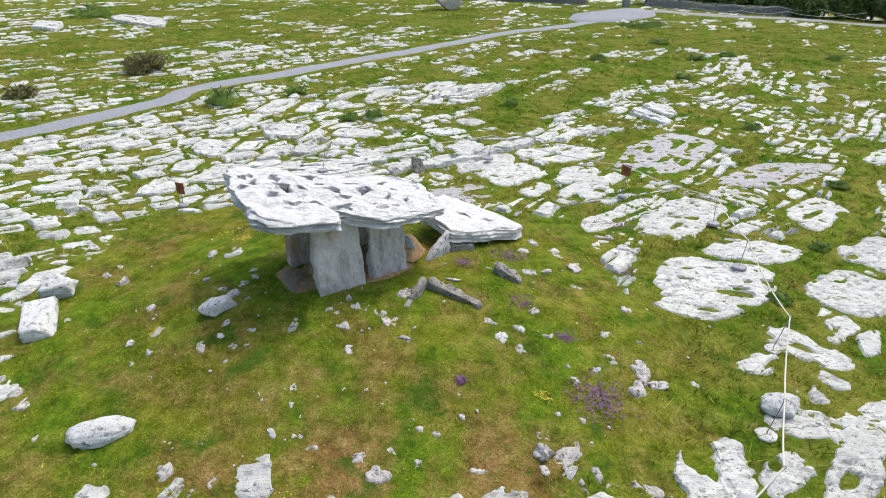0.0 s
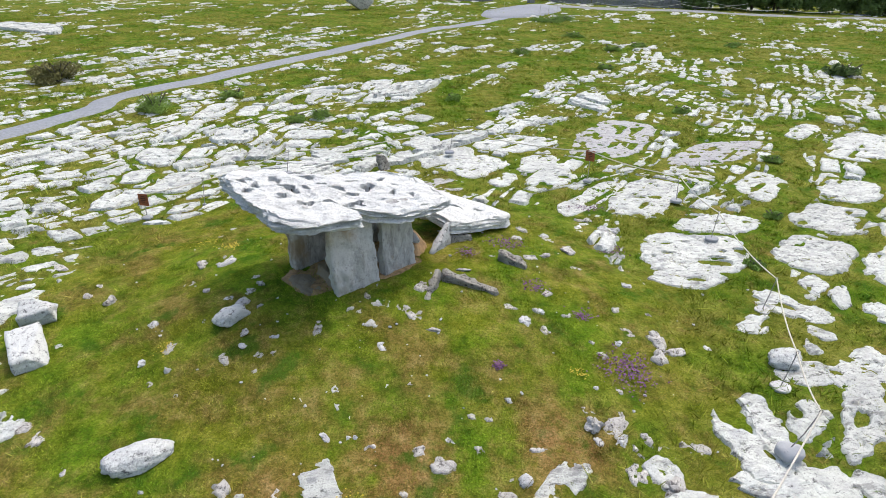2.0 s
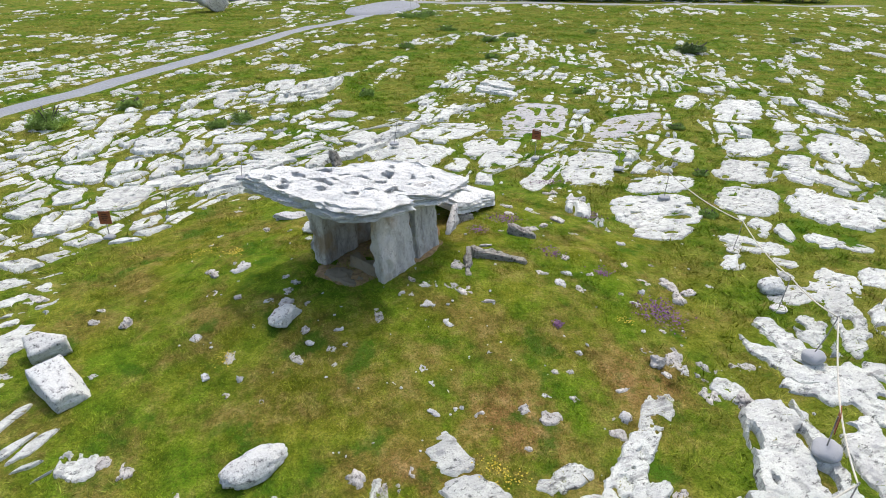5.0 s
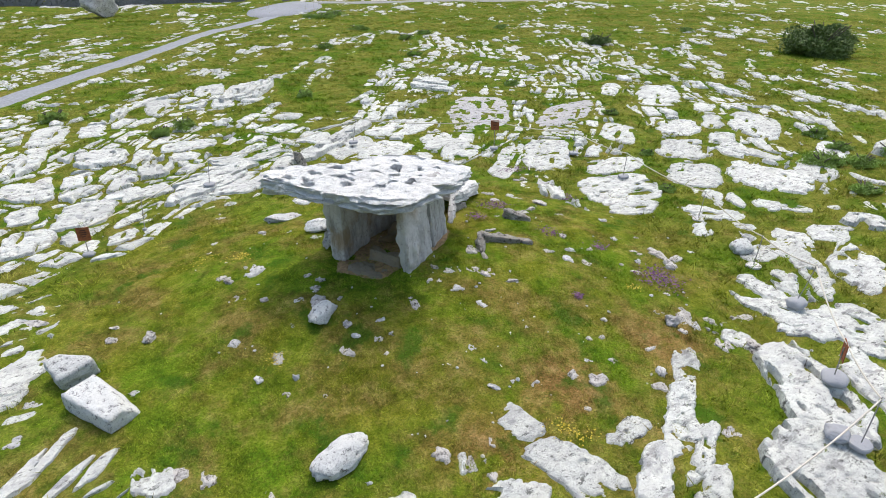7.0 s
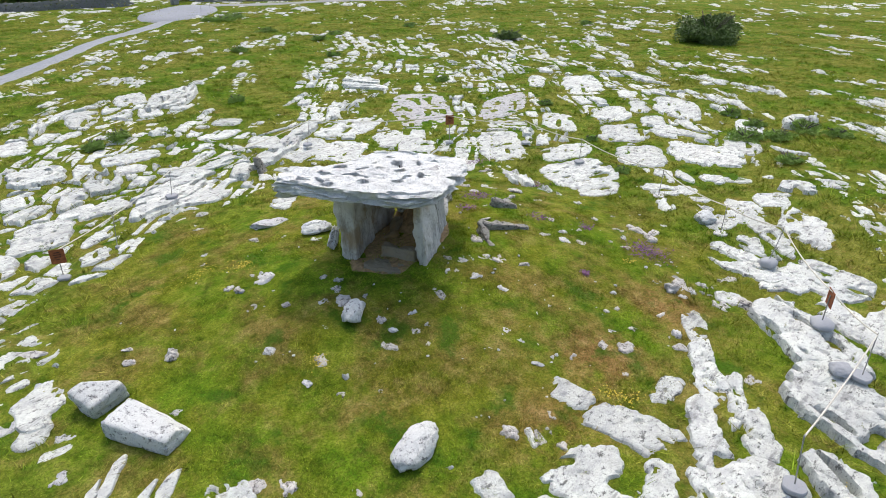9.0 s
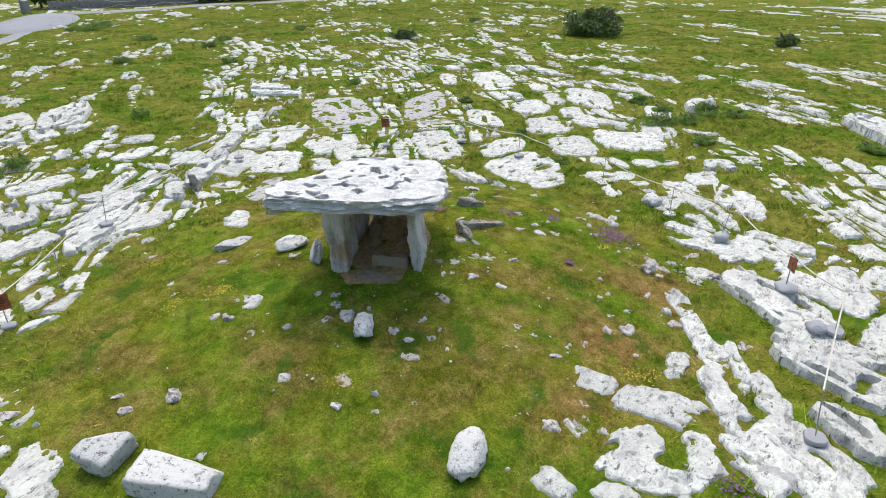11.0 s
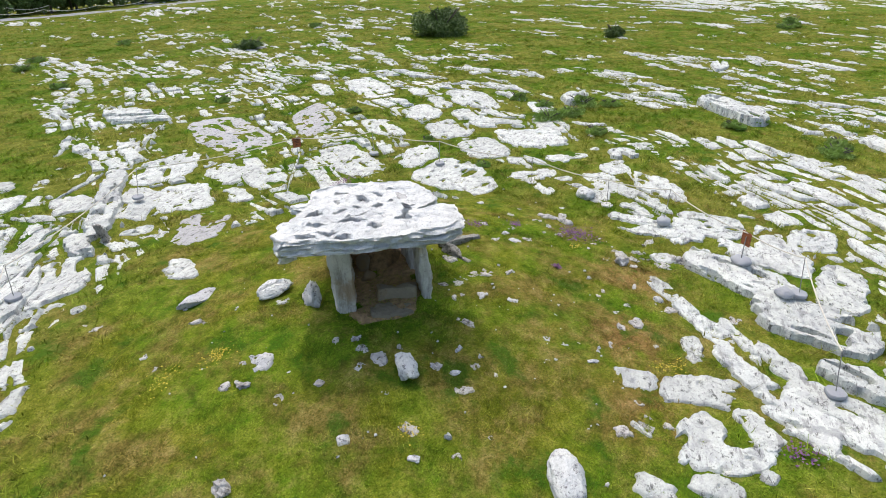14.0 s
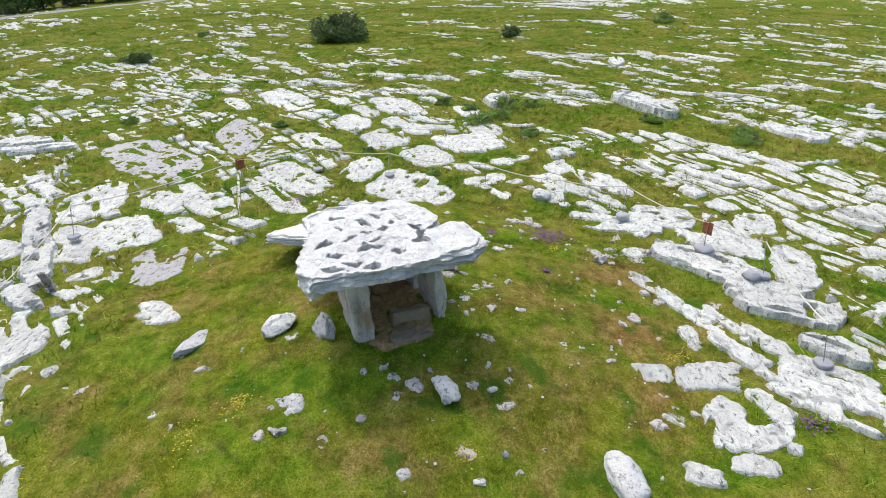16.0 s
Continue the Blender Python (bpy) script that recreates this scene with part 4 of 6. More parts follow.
low_stone(-4.71, 6.08, 0.14, 0.17, 0.03, -38, "small pale stone in the turf", PALE)
low_stone(-4.90, 6.55, 0.14, 0.12, 0.03, -52, "small pale stone in the turf", PALE)
low_stone(-8.79, 9.96, 0.31, 0.29, 0.04, -43, "pale limestone stone half sunk in the turf", PALE)
low_stone(-8.53, 10.78, 0.31, 0.18, 0.03, -23, "pale limestone stone half sunk in the turf", PALE)
rock("stone", -8.36, 13.38, 0.51, 0.23, 0.11, -48, "grey lichen-speckled stone half sunk in the turf", "stone", "loose stones on the mound", mat=LICHEN, rough=0.40, sink=0.55)
low_stone(-3.10, 6.23, 0.12, 0.15, 0.04, -33, "small grey stone in the turf", LICHEN)
low_stone(0.26, 6.04, 0.16, 0.20, 0.08, -55, "small pale stone in the turf", PALE)
low_stone(-0.08, 5.83, 0.30, 0.24, 0.04, -36, "grey lichen-speckled stone half sunk in the turf", LICHEN)
low_stone(-0.35, 5.67, 0.16, 0.19, 0.03, -52, "small grey stone in the turf", LICHEN)
rock("stone", 1.54, 6.88, 0.23, 0.27, 0.29, -41, "grey lichen-speckled stone half sunk in the turf", "stone", "loose stones on the mound", mat=LICHEN, rough=0.54, sink=0.55)
low_stone(1.83, 6.65, 0.26, 0.25, 0.04, -28, "pale limestone stone half sunk in the turf", PALE)
low_stone(1.98, 5.96, 0.50, 0.42, 0.07, -19, "grey lichen-speckled stone half sunk in the turf", LICHEN)
rock("stone", 2.30, 5.65, 0.33, 0.34, 0.16, -43, "grey lichen-speckled stone half sunk in the turf", "stone", "loose stones on the mound", mat=LICHEN, rough=0.57, sink=0.55)
low_stone(0.11, 4.58, 0.31, 0.24, 0.04, -37, "grey lichen-speckled stone half sunk in the turf", LICHEN)
low_stone(2.47, 6.34, 0.29, 0.17, 0.03, -41, "grey lichen-speckled stone half sunk in the turf", LICHEN)
low_stone(-0.99, 11.54, 0.22, 0.21, 0.03, -52, "grey lichen-speckled stone half sunk in the turf", LICHEN)
rock("stone", -5.04, 12.16, 0.26, 0.19, 0.09, -95, "grey lichen-speckled stone half sunk in the turf", "stone", "loose stones on the mound", mat=LICHEN, rough=0.58, sink=0.55)
low_stone(-2.58, 9.24, 0.32, 0.19, 0.03, -88, "grey lichen-speckled stone half sunk in the turf", LICHEN)
low_stone(-4.96, 13.93, 0.12, 0.15, 0.03, -86, "small grey stone in the turf", LICHEN)
low_stone(-3.00, 12.64, 0.25, 0.20, 0.03, -76, "pale limestone stone half sunk in the turf", PALE)
low_stone(-3.28, 12.28, 0.16, 0.15, 0.03, -101, "small grey stone in the turf", LICHEN)
rock("stone", -3.83, 9.38, 0.19, 0.17, 0.08, -69, "small grey stone in the turf", "stone", "loose stones on the mound", mat=LICHEN, rough=0.55, sink=0.55)
rock("stone", -3.69, 10.82, 0.15, 0.18, 0.12, -96, "small grey stone in the turf", "stone", "loose stones on the mound", mat=LICHEN, rough=0.50, sink=0.55)
low_stone(-3.85, 11.15, 0.15, 0.18, 0.04, -65, "small grey stone in the turf", LICHEN)
rock("stone", -4.75, 10.95, 0.14, 0.14, 0.07, -97, "small grey stone in the turf", "stone", "loose stones on the mound", mat=LICHEN, rough=0.52, sink=0.55)
low_stone(-4.16, 16.37, 0.24, 0.17, 0.03, -77, "grey lichen-speckled stone half sunk in the turf", LICHEN)
low_stone(-4.94, 16.77, 0.12, 0.15, 0.06, -65, "small pale stone in the turf", PALE)
low_stone(-3.84, 6.40, 0.32, 0.40, 0.06, -66, "grey lichen-speckled stone half sunk in the turf", LICHEN)
low_stone(-3.37, 6.09, 0.18, 0.12, 0.03, -93, "small grey stone in the turf", LICHEN)
low_stone(-2.85, 7.77, 0.16, 0.12, 0.03, -62, "small grey stone in the turf", LICHEN)
low_stone(-0.69, 6.81, 0.15, 0.17, 0.03, -86, "small pale stone in the turf", PALE)
low_stone(-1.19, 6.65, 0.20, 0.25, 0.05, -86, "grey lichen-speckled stone half sunk in the turf", LICHEN)
low_stone(1.35, 8.98, 0.25, 0.19, 0.03, -81, "grey lichen-speckled stone half sunk in the turf", LICHEN)
low_stone(-5.54, 7.89, 0.14, 0.12, 0.04, -13, "small pale stone in the turf", PALE)
low_stone(-3.29, 8.76, 0.13, 0.12, 0.04, 10, "small grey stone in the turf", LICHEN)
low_stone(-3.35, 9.16, 0.23, 0.10, 0.05, -15, "pale limestone stone half sunk in the turf", PALE)
low_stone(-2.06, 9.63, 0.23, 0.18, 0.05, 15, "pale limestone stone half sunk in the turf", PALE)
low_stone(-0.71, 10.14, 0.35, 0.38, 0.06, -16, "grey lichen-speckled stone half sunk in the turf", LICHEN)
low_stone(-2.32, 7.87, 0.12, 0.16, 0.04, 14, "small pale stone in the turf", PALE)
low_stone(-1.54, 7.86, 0.14, 0.13, 0.04, -8, "small pale stone in the turf", PALE)
low_stone(-1.12, 7.86, 0.18, 0.10, 0.04, -3, "small grey stone in the turf", LICHEN)
low_stone(1.40, 9.50, 0.23, 0.12, 0.05, -18, "pale limestone stone half sunk in the turf", PALE)
low_stone(2.14, 8.74, 0.16, 0.12, 0.04, -3, "small grey stone in the turf", LICHEN)
low_stone(3.47, 8.80, 0.28, 0.61, 0.05, -7, "grey lichen-speckled stone half sunk in the turf", LICHEN)
low_stone(4.37, 8.61, 0.12, 0.19, 0.04, -1, "small pale stone in the turf", PALE)
low_stone(-0.05, 7.12, 0.15, 0.10, 0.04, 3, "small grey stone in the turf", LICHEN)
low_stone(0.35, 7.45, 0.10, 0.10, 0.04, 1, "small pale stone in the turf", PALE)
low_stone(2.23, 7.57, 0.12, 0.14, 0.04, 12, "small grey stone in the turf", LICHEN)
low_stone(1.84, 7.65, 0.14, 0.11, 0.04, -4, "small pale stone in the turf", PALE)
low_stone(1.91, 6.91, 0.35, 0.57, 0.06, -14, "grey lichen-speckled stone half sunk in the turf", LICHEN)
low_stone(2.04, 6.37, 0.10, 0.28, 0.04, 15, "small grey stone in the turf", LICHEN)
low_stone(2.92, 6.34, 0.44, 0.18, 0.06, -19, "grey lichen-speckled stone half sunk in the turf", LICHEN)
low_stone(1.51, 6.60, 0.13, 0.18, 0.04, 16, "small grey stone in the turf", LICHEN)
low_stone(0.57, 6.53, 0.28, 0.10, 0.05, 0, "grey lichen-speckled stone half sunk in the turf", LICHEN)
low_stone(2.20, 10.16, 0.15, 0.16, 0.04, 12, "small grey stone in the turf", LICHEN)
low_stone(3.65, 10.71, 0.24, 0.17, 0.05, 7, "pale limestone stone half sunk in the turf", PALE)
low_stone(4.13, 10.92, 0.11, 0.28, 0.04, 7, "small grey stone in the turf", LICHEN)
low_stone(2.89, 12.32, 0.28, 0.30, 0.05, -5, "grey lichen-speckled stone half sunk in the turf", LICHEN)
low_stone(2.58, 12.06, 0.22, 0.26, 0.05, -17, "pale limestone stone half sunk in the turf", PALE)
low_stone(2.56, 12.99, 0.44, 0.27, 0.06, 9, "pale limestone stone half sunk in the turf", PALE)
low_stone(1.81, 11.55, 0.40, 0.21, 0.06, -2, "grey lichen-speckled stone half sunk in the turf", LICHEN)
low_stone(0.99, 11.47, 0.21, 0.14, 0.05, 10, "small grey stone in the turf", LICHEN)
low_stone(1.78, 12.68, 0.28, 0.22, 0.05, -10, "grey lichen-speckled stone half sunk in the turf", LICHEN)
low_stone(4.03, 14.32, 0.49, 0.26, 0.07, -7, "grey lichen-speckled stone half sunk in the turf", LICHEN)
low_stone(4.54, 13.74, 0.57, 0.38, 0.07, -7, "pale limestone stone half sunk in the turf", PALE)
low_stone(-4.17, 16.00, 0.26, 0.14, 0.05, -63, "grey lichen-speckled stone half sunk in the turf", LICHEN)
low_stone(-4.73, 14.34, 0.14, 0.15, 0.04, -69, "small pale stone in the turf", PALE)
low_stone(-4.82, 13.04, 0.13, 0.11, 0.04, -71, "small grey stone in the turf", LICHEN)
low_stone(-4.67, 12.72, 0.11, 0.11, 0.04, -79, "small grey stone in the turf", LICHEN)
low_stone(-4.65, 12.43, 0.15, 0.14, 0.04, -85, "small grey stone in the turf", LICHEN)
low_stone(-3.76, 13.96, 0.43, 0.16, 0.06, -77, "grey lichen-speckled stone half sunk in the turf", LICHEN)
low_stone(-1.59, 15.31, 0.20, 0.15, 0.04, -76, "small pale stone in the turf", PALE)
low_stone(-6.30, 14.11, 0.13, 0.17, 0.04, -80, "small pale stone in the turf", PALE)
low_stone(-4.62, 9.94, 0.23, 0.10, 0.05, -90, "pale limestone stone half sunk in the turf", PALE)
low_stone(-5.21, 8.00, 0.11, 0.12, 0.04, -86, "small pale stone in the turf", PALE)
low_stone(-1.70, 9.95, 0.28, 0.15, 0.05, -73, "grey lichen-speckled stone half sunk in the turf", LICHEN)
low_stone(-1.12, 9.55, 0.34, 0.22, 0.05, -71, "grey lichen-speckled stone half sunk in the turf", LICHEN)
low_stone(-2.28, 7.55, 0.18, 0.12, 0.04, -73, "small pale stone in the turf", PALE)
low_stone(-2.11, 6.99, 0.16, 0.18, 0.04, -82, "small pale stone in the turf", PALE)
low_stone(-0.30, 7.19, 0.13, 0.14, 0.04, -65, "small grey stone in the turf", LICHEN)

rock("boulder", -5.02, 7.10, 0.96, 0.50, 0.32, 20, "speckled grey-white limestone boulder lying on the turf", "boulder", mat=SPECKLED, square=0.05, rough=0.15, sub=4, sink=0.36, cuts=0)
rock("stone_block", -7.62, 9.98, 1.18, 0.58, 0.30, -63, "squared pale limestone block lying flat on the turf", "stone block", mat=SPECKLED, square=0.9, rough=0.05, sub=4, sink=0.1, cuts=1)
rock("stone_block", -7.90, 11.15, 0.60, 0.56, 0.34, 14, "squared limestone block tilted beside another block", "stone block", mat=SPECKLED, square=0.85, rough=0.08, sub=4, tip=(8, -10), sink=0.15, cuts=1)
rock("boulder", 5.62, 8.15, 0.80, 0.52, 0.30, 0, "smooth pale oval limestone boulder on the pavement", "boulder", mat=SPECKLED, square=0.05, rough=0.16, sub=4, sink=0.25, cuts=3)
rock("erratic_boulder", 0.2, 69.2, 3.5, 2.7, 2.1, 20, "great rounded grey boulder standing alone on the grass", "boulder", mat=LICHEN, rough=0.14, square=0.45, sub=4, sink=0.08)


def chips(n, seed):
    """Small white stones strewn over the mound."""
    r = np.random.default_rng(seed)
    S, F = ico(1)
    V, Q = [], []
    for k in range(n):
        x, y = -1.8 + r.normal(0, 3.6), 9.6 + r.normal(0, 3.0)
        w = r.uniform(0.012, 0.042)
        P = S * (w, w * r.uniform(0.5, 1.0), w * r.uniform(0.3, 0.7)) * r.uniform(0.7, 1.2, (len(S), 1))
        t = r.uniform(0, 6.28)
        c, s = math.cos(t), math.sin(t)
        o = len(S) * k
        V += [(x + p[0] * c - p[1] * s, y + p[0] * s + p[1] * c, gz(x, y) + p[2] + 0.012) for p in P]
        Q += [[o + i for i in f] for f in F]
    ob = mesh_object("stone_chips", V, Q, PALE, smooth=False)
    return tagged(ob, "small white limestone chips strewn in the turf", "gravel", kind="stuff")


chips(130, 12)


# ---- the tomb ----
def block(name, foot, head, parent, mat=UPRIGHT, seed=1, rough=0.05, cuts=24, label="", round_=0.16):
    """A standing slab between four foot corners and four head corners."""
    bm = bmesh.new()
    bmesh.ops.create_cube(bm, size=2)
    bmesh.ops.subdivide_edges(bm, edges=bm.edges[:], cuts=cuts, use_grid_fill=True)
    S = np.array([p.co[:] for p in bm.verts])
    sph = S / np.linalg.norm(S, axis=1)[:, None] * 1.25
    S = S * (1 - round_) + np.clip(sph, -1, 1) * round_
    a, b, c = (S[:, 0] + 1) / 2, (S[:, 1] + 1) / 2, (S[:, 2] + 1) / 2
    f, h = np.array(foot, float), np.array(head, float)

    def bil(q):
        return (q[0] * ((1 - a) * (1 - b))[:, None] + q[1] * (a * (1 - b))[:, None] + q[2] * (a * b)[:, None] + q[3] * ((1 - a) * b)[:, None])
    P = bil(f) * (1 - c)[:, None] + bil(h) * c[:, None]
    n = noise3(P, 2.2, seed) * rough + noise3(P, 8.0, seed + 3) * rough * 0.7
    mid = P.mean(0)
    D = S / np.linalg.norm(S, axis=1)[:, None]
    ex, ey = f[1] - f[0], f[3] - f[0]
    ex, ey = ex / np.linalg.norm(ex), ey / np.linalg.norm(ey)
    P = P + (D[:, :1] * ex + D[:, 1:2] * ey + D[:, 2:] * np.array((0, 0, 1))) * n[:, None]
    for vert, p in zip(bm.verts, P):
        vert.co = p
    return part(name, bm, mat, parent, label, smooth=True)


def standing(name, p, q, thick, z0, z1, parent, lean=(0, 0), top=(0.0, 0.0), head_wide=0.8, **kw):
    """A slab whose foot runs from p to q; lean moves its head, top shortens the head at p and q."""
    p, q = Vector(p), Vector(q)
    d = (q - p).normalized()
    nrm = Vector((-d.y, d.x)) * thick / 2
    ln = Vector(lean)
    foot = [(*(p - nrm), z0), (*(q - nrm), z0), (*(q + nrm), z0), (*(p + nrm), z0)]
    hp, hq = p + d * top[0] + ln, q - d * top[1] + ln
    zp, zq = (z1, z1) if isinstance(z1, (int, float)) else z1
    head = [(*(hp - nrm * head_wide), zp), (*(hq - nrm * head_wide), zq), (*(hq + nrm * head_wide), zq), (*(hp + nrm * head_wide), zp)]
    return block(name, foot, head, parent, **kw)


tomb = new("portal_tomb")
tomb.location = (-2.0, 11.0, 0.5)
tomb["seat"] = 1
tagged(tomb, "ancient limestone portal tomb with tilted pitted capstone on upright slabs", "portal tomb")
TOP = (-0.1024, -0.0561, 2.567)


def cap_slab(name, outline, plane, thick, parent, mat, seed, n=420, pits=(), rings=90, jag=1.0, ledge=None, label="", taper=False):
    """A thick slab over a straight-sided outline: layered broken edge, pitted top that follows a tilted plane."""
    O = np.array(outline, float)
    seg = np.roll(O, -1, 0) - O
    ln = np.hypot(seg[:, 0], seg[:, 1])
    cum = np.concatenate([[0], np.cumsum(ln)])
    s = np.linspace(0, cum[-1], n, endpoint=False)
    k = np.clip(np.searchsorted(cum, s, side="right") - 1, 0, len(O) - 1)
    f = ((s - cum[k]) / ln[k])[:, None]
    B = O[k] + seg[k] * f
    B = 0.25 * np.roll(B, 1, 0) + 0.5 * B + 0.25 * np.roll(B, -1, 0)
    mid = B.mean(0)
    out = B - mid
    R = np.hypot(out[:, 0], out[:, 1])
    out = out / R[:, None]
    V, soil = [], []

    def pit_depth(x, y):
        z = 0 * x
        for px, py, rx, ry, dep in pits:
            c, q = math.cos(2.4 + px), math.sin(2.4 + px)
            wx, wy = 0.07 * fbm(x / 0.13, y / 0.13, seed + 31, 3), 0.07 * fbm(x / 0.13, y / 0.13, seed + 37, 3)
            a, b = (x + wx - px) * c + (y + wy - py) * q, -(x + wx - px) * q + (y + wy - py) * c
            z = z + dep * np.exp(-((a / (1.15 * rx)) ** 2 + (b / ry) ** 2) ** 3)
        return z

    def top_z(x, y):
        z = plane[0] * x + plane[1] * y + plane[2] + 0.04 * fbm(x * 1.3, y * 1.3, seed, 3) + 0.035 * fbm(x * 3.5, y * 3.5, seed + 2, 4)
        if ledge is not None:
            z = z + ledge(x, y)
        z = z - 3.6 * pit_depth(x, y)
        return z

    side = [(-0.30, 0.0), (-0.12, 0.01), (-0.03, 0.09), (0.02, 0.17), (0.03, 0.26), (-0.02, 0.32), (0.01, 0.41), (0.035, 0.48), (0.02, 0.58), (-0.02, 0.65), (0.03, 0.74), (0.015, 0.82), (0.0, 0.90), (-0.03, 0.97)]
    for j, (o, hgt) in enumerate(side):
        w = jag * (0.06 * fbm(s * 2.1, np.full(n, j * 1.3), seed + 1, 3) + 0.045 * fbm(s * 7, np.full(n, j * 0.7), seed + 4, 4))
        wl = 0.11 * fbm(s * 0.9, np.full(n, 3.3), seed + 8, 2)
        o = o * (0.25 + 1.1 * np.clip(fbm(s * 0.8, np.full(n, j * 3.1), seed + 12, 2) + 0.45, 0, 1.4)) if j > 1 else o
        hgt = hgt + (0.07 * fbm(s * 0.55, np.full(n, j * 0.4), seed + 15, 2) if 1 < j < len(side) - 1 else 0)
        P = B + out * (o + w + wl * 0.6)[:, None]
        base_z = plane[0] * P[:, 0] + plane[1] * P[:, 1] + plane[2]
        if ledge is not None:
            base_z = base_z + ledge(P[:, 0], P[:, 1])
        th = thick * (0.62 + 0.38 * np.clip((-0.5 - B[:, 0]) / 3.5, 0, 1) if taper else 1.0) * (1 + 0.22 * fbm(s * 0.7, np.full(n, 9.1), seed + 6, 2))
        V.append(np.column_stack([P, base_z - th * (1 - hgt)]))
    soil.append(np.zeros(n * len(V)))
    for j in range(rings):
        sc = 1 - (j + 0.6) / (rings + 0.2)
        P = mid + (V[len(side) - 1][:, :2] - mid) * sc
        V.append(np.column_stack([P, top_z(P[:, 0], P[:, 1])]))
        soil.append(pit_depth(P[:, 0], P[:, 1]))
    m = len(V)
    V = np.concatenate(V)
    i = np.arange(n)
    jn = (i + 1) % n
    F = []
    for k in range(m - 1):
        F += np.stack([k * n + i, k * n + jn, (k + 1) * n + jn, (k + 1) * n + i], -1).tolist()
    F.append(list(range((m - 1) * n, m * n)))
    F.append(list(range(n - 1, -1, -1)))
    ob = mesh_object(name, V.tolist(), F, mat, parent, label=label)
    ob.data.set_sharp_from_angle(angle=radians(38))
    # deep pit faces take the dark tone: part growth, part painted shade
    if pits:
        ob.data.materials.append(PITDARK)
        soil = np.concatenate(soil)
        dark = soil[np.array(F[:-2])].min(1) > 0.022
        ob.data.polygons.foreach_set("material_index", np.concatenate([dark, [False, False]]).astype(np.int32))
    return ob


def in_tomb(ob):
    ob.matrix_parent_inverse = Matrix.Translation((2.0, -11.0, -0.5))
    return ob


PITS = [(-1.30, 12.18, .13, .06, .07), (-1.03, 11.90, .07, .05, .05), (-1.15, 11.45, .09, .05, .06), (-1.58, 11.60, .12, .06, .07),
        (-1.33, 11.12, .06, .05, .05), (-1.87, 11.16, .10, .05, .07), (-1.89, 11.93, .16, .06, .09), (-2.17, 11.33, .12, .06, .07),
        (-2.67, 11.17, .14, .08, .10), (-1.83, 10.58, .20, .06, .09), (-2.33, 10.38, .13, .08, .09), (-2.79, 11.95, .16, .07, .09),
        (-3.80, 11.57, .08, .06, .05), (-3.92, 11.40, .11, .07, .08), (-3.64, 11.20, .10, .06, .08), (-3.75, 10.87, .09, .06, .06),
        (-3.06, 11.08, .17, .10, .12)]
PITS += [(-3.13, 10.62, .08, .06, .05), (-2.68, 10.32, .15, .09, .12), (-3.30, 11.55, .12, .06, .07), (-2.45, 11.60, .07, .05, .05), (-0.75, 11.35, .07, .05, .04)]
CAP = [(-4.32, 11.62), (-3.95, 10.95), (-3.45, 10.05), (-3.14, 9.42), (-2.72, 9.28), (-2.25, 9.50), (-1.74, 9.72), (-1.84, 10.05), (-1.98, 10.42), (-1.60, 10.34), (-1.05, 10.34),
       (-0.55, 10.72), (-0.02, 11.30), (-0.25, 11.85), (-0.55, 12.42), (-1.20, 12.82), (-2.10, 12.42), (-3.10, 12.20), (-3.98, 11.96)]


def cap_ledge(x, y):
    """The thin upper bed that breaks off along a line toward the back."""
    d = (x + 1.75) * 0.80 + (y - 10.05) * 0.60 + 0.10 * vn(x * 2.5, y * 2.5, 77)
    return -0.085 / (1 + np.exp(-d / 0.02))


in_tomb(cap_slab("capstone", CAP, TOP, 0.32, tomb, CAPROCK, 3, pits=PITS, ledge=cap_ledge, taper=True, label="huge tilted white limestone slab with dark solution pits"))
in_tomb(standing("portal_stone", (-2.28, 10.02), (-1.46, 10.50), 0.20, 0.2, (2.06, 2.00), tomb, lean=(-0.12, 0.10), top=(-0.02, 0.05), seed=11, label="grey leaning portal slab with an ochre edge"))
in_tomb(standing("side_stone", (-1.38, 10.62), (-0.76, 11.08), 0.17, 0.2, (2.00, 1.88), tomb, lean=(-0.06, 0.12), top=(0.0, 0.0), seed=14, label="grey upright side slab"))
in_tomb(standing("portal_stone", (-3.10, 11.24), (-2.35, 11.66), 0.27, 0.15, (2.12, 2.05), tomb, lean=(-0.06, 0.08), head_wide=1.5, top=(0.0, 0.0), seed=17, label="grey upright portal slab"))
in_tomb(standing("side_stone", (-2.28, 11.78), (-1.35, 12.20), 0.20, 0.15, (1.98, 1.90), tomb, lean=(0.05, -0.1), seed=19, label="shaded grey side slab"))
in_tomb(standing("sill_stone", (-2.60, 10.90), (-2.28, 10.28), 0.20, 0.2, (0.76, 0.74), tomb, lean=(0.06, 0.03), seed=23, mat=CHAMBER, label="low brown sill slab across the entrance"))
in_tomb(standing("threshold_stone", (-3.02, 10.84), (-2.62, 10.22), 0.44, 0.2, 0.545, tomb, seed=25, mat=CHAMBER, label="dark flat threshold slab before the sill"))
in_tomb(standing("back_stone", (-1.25, 11.75), (-0.85, 11.25), 0.2, 0.2, 0.80, tomb, seed=29, label="low broken back slab"))

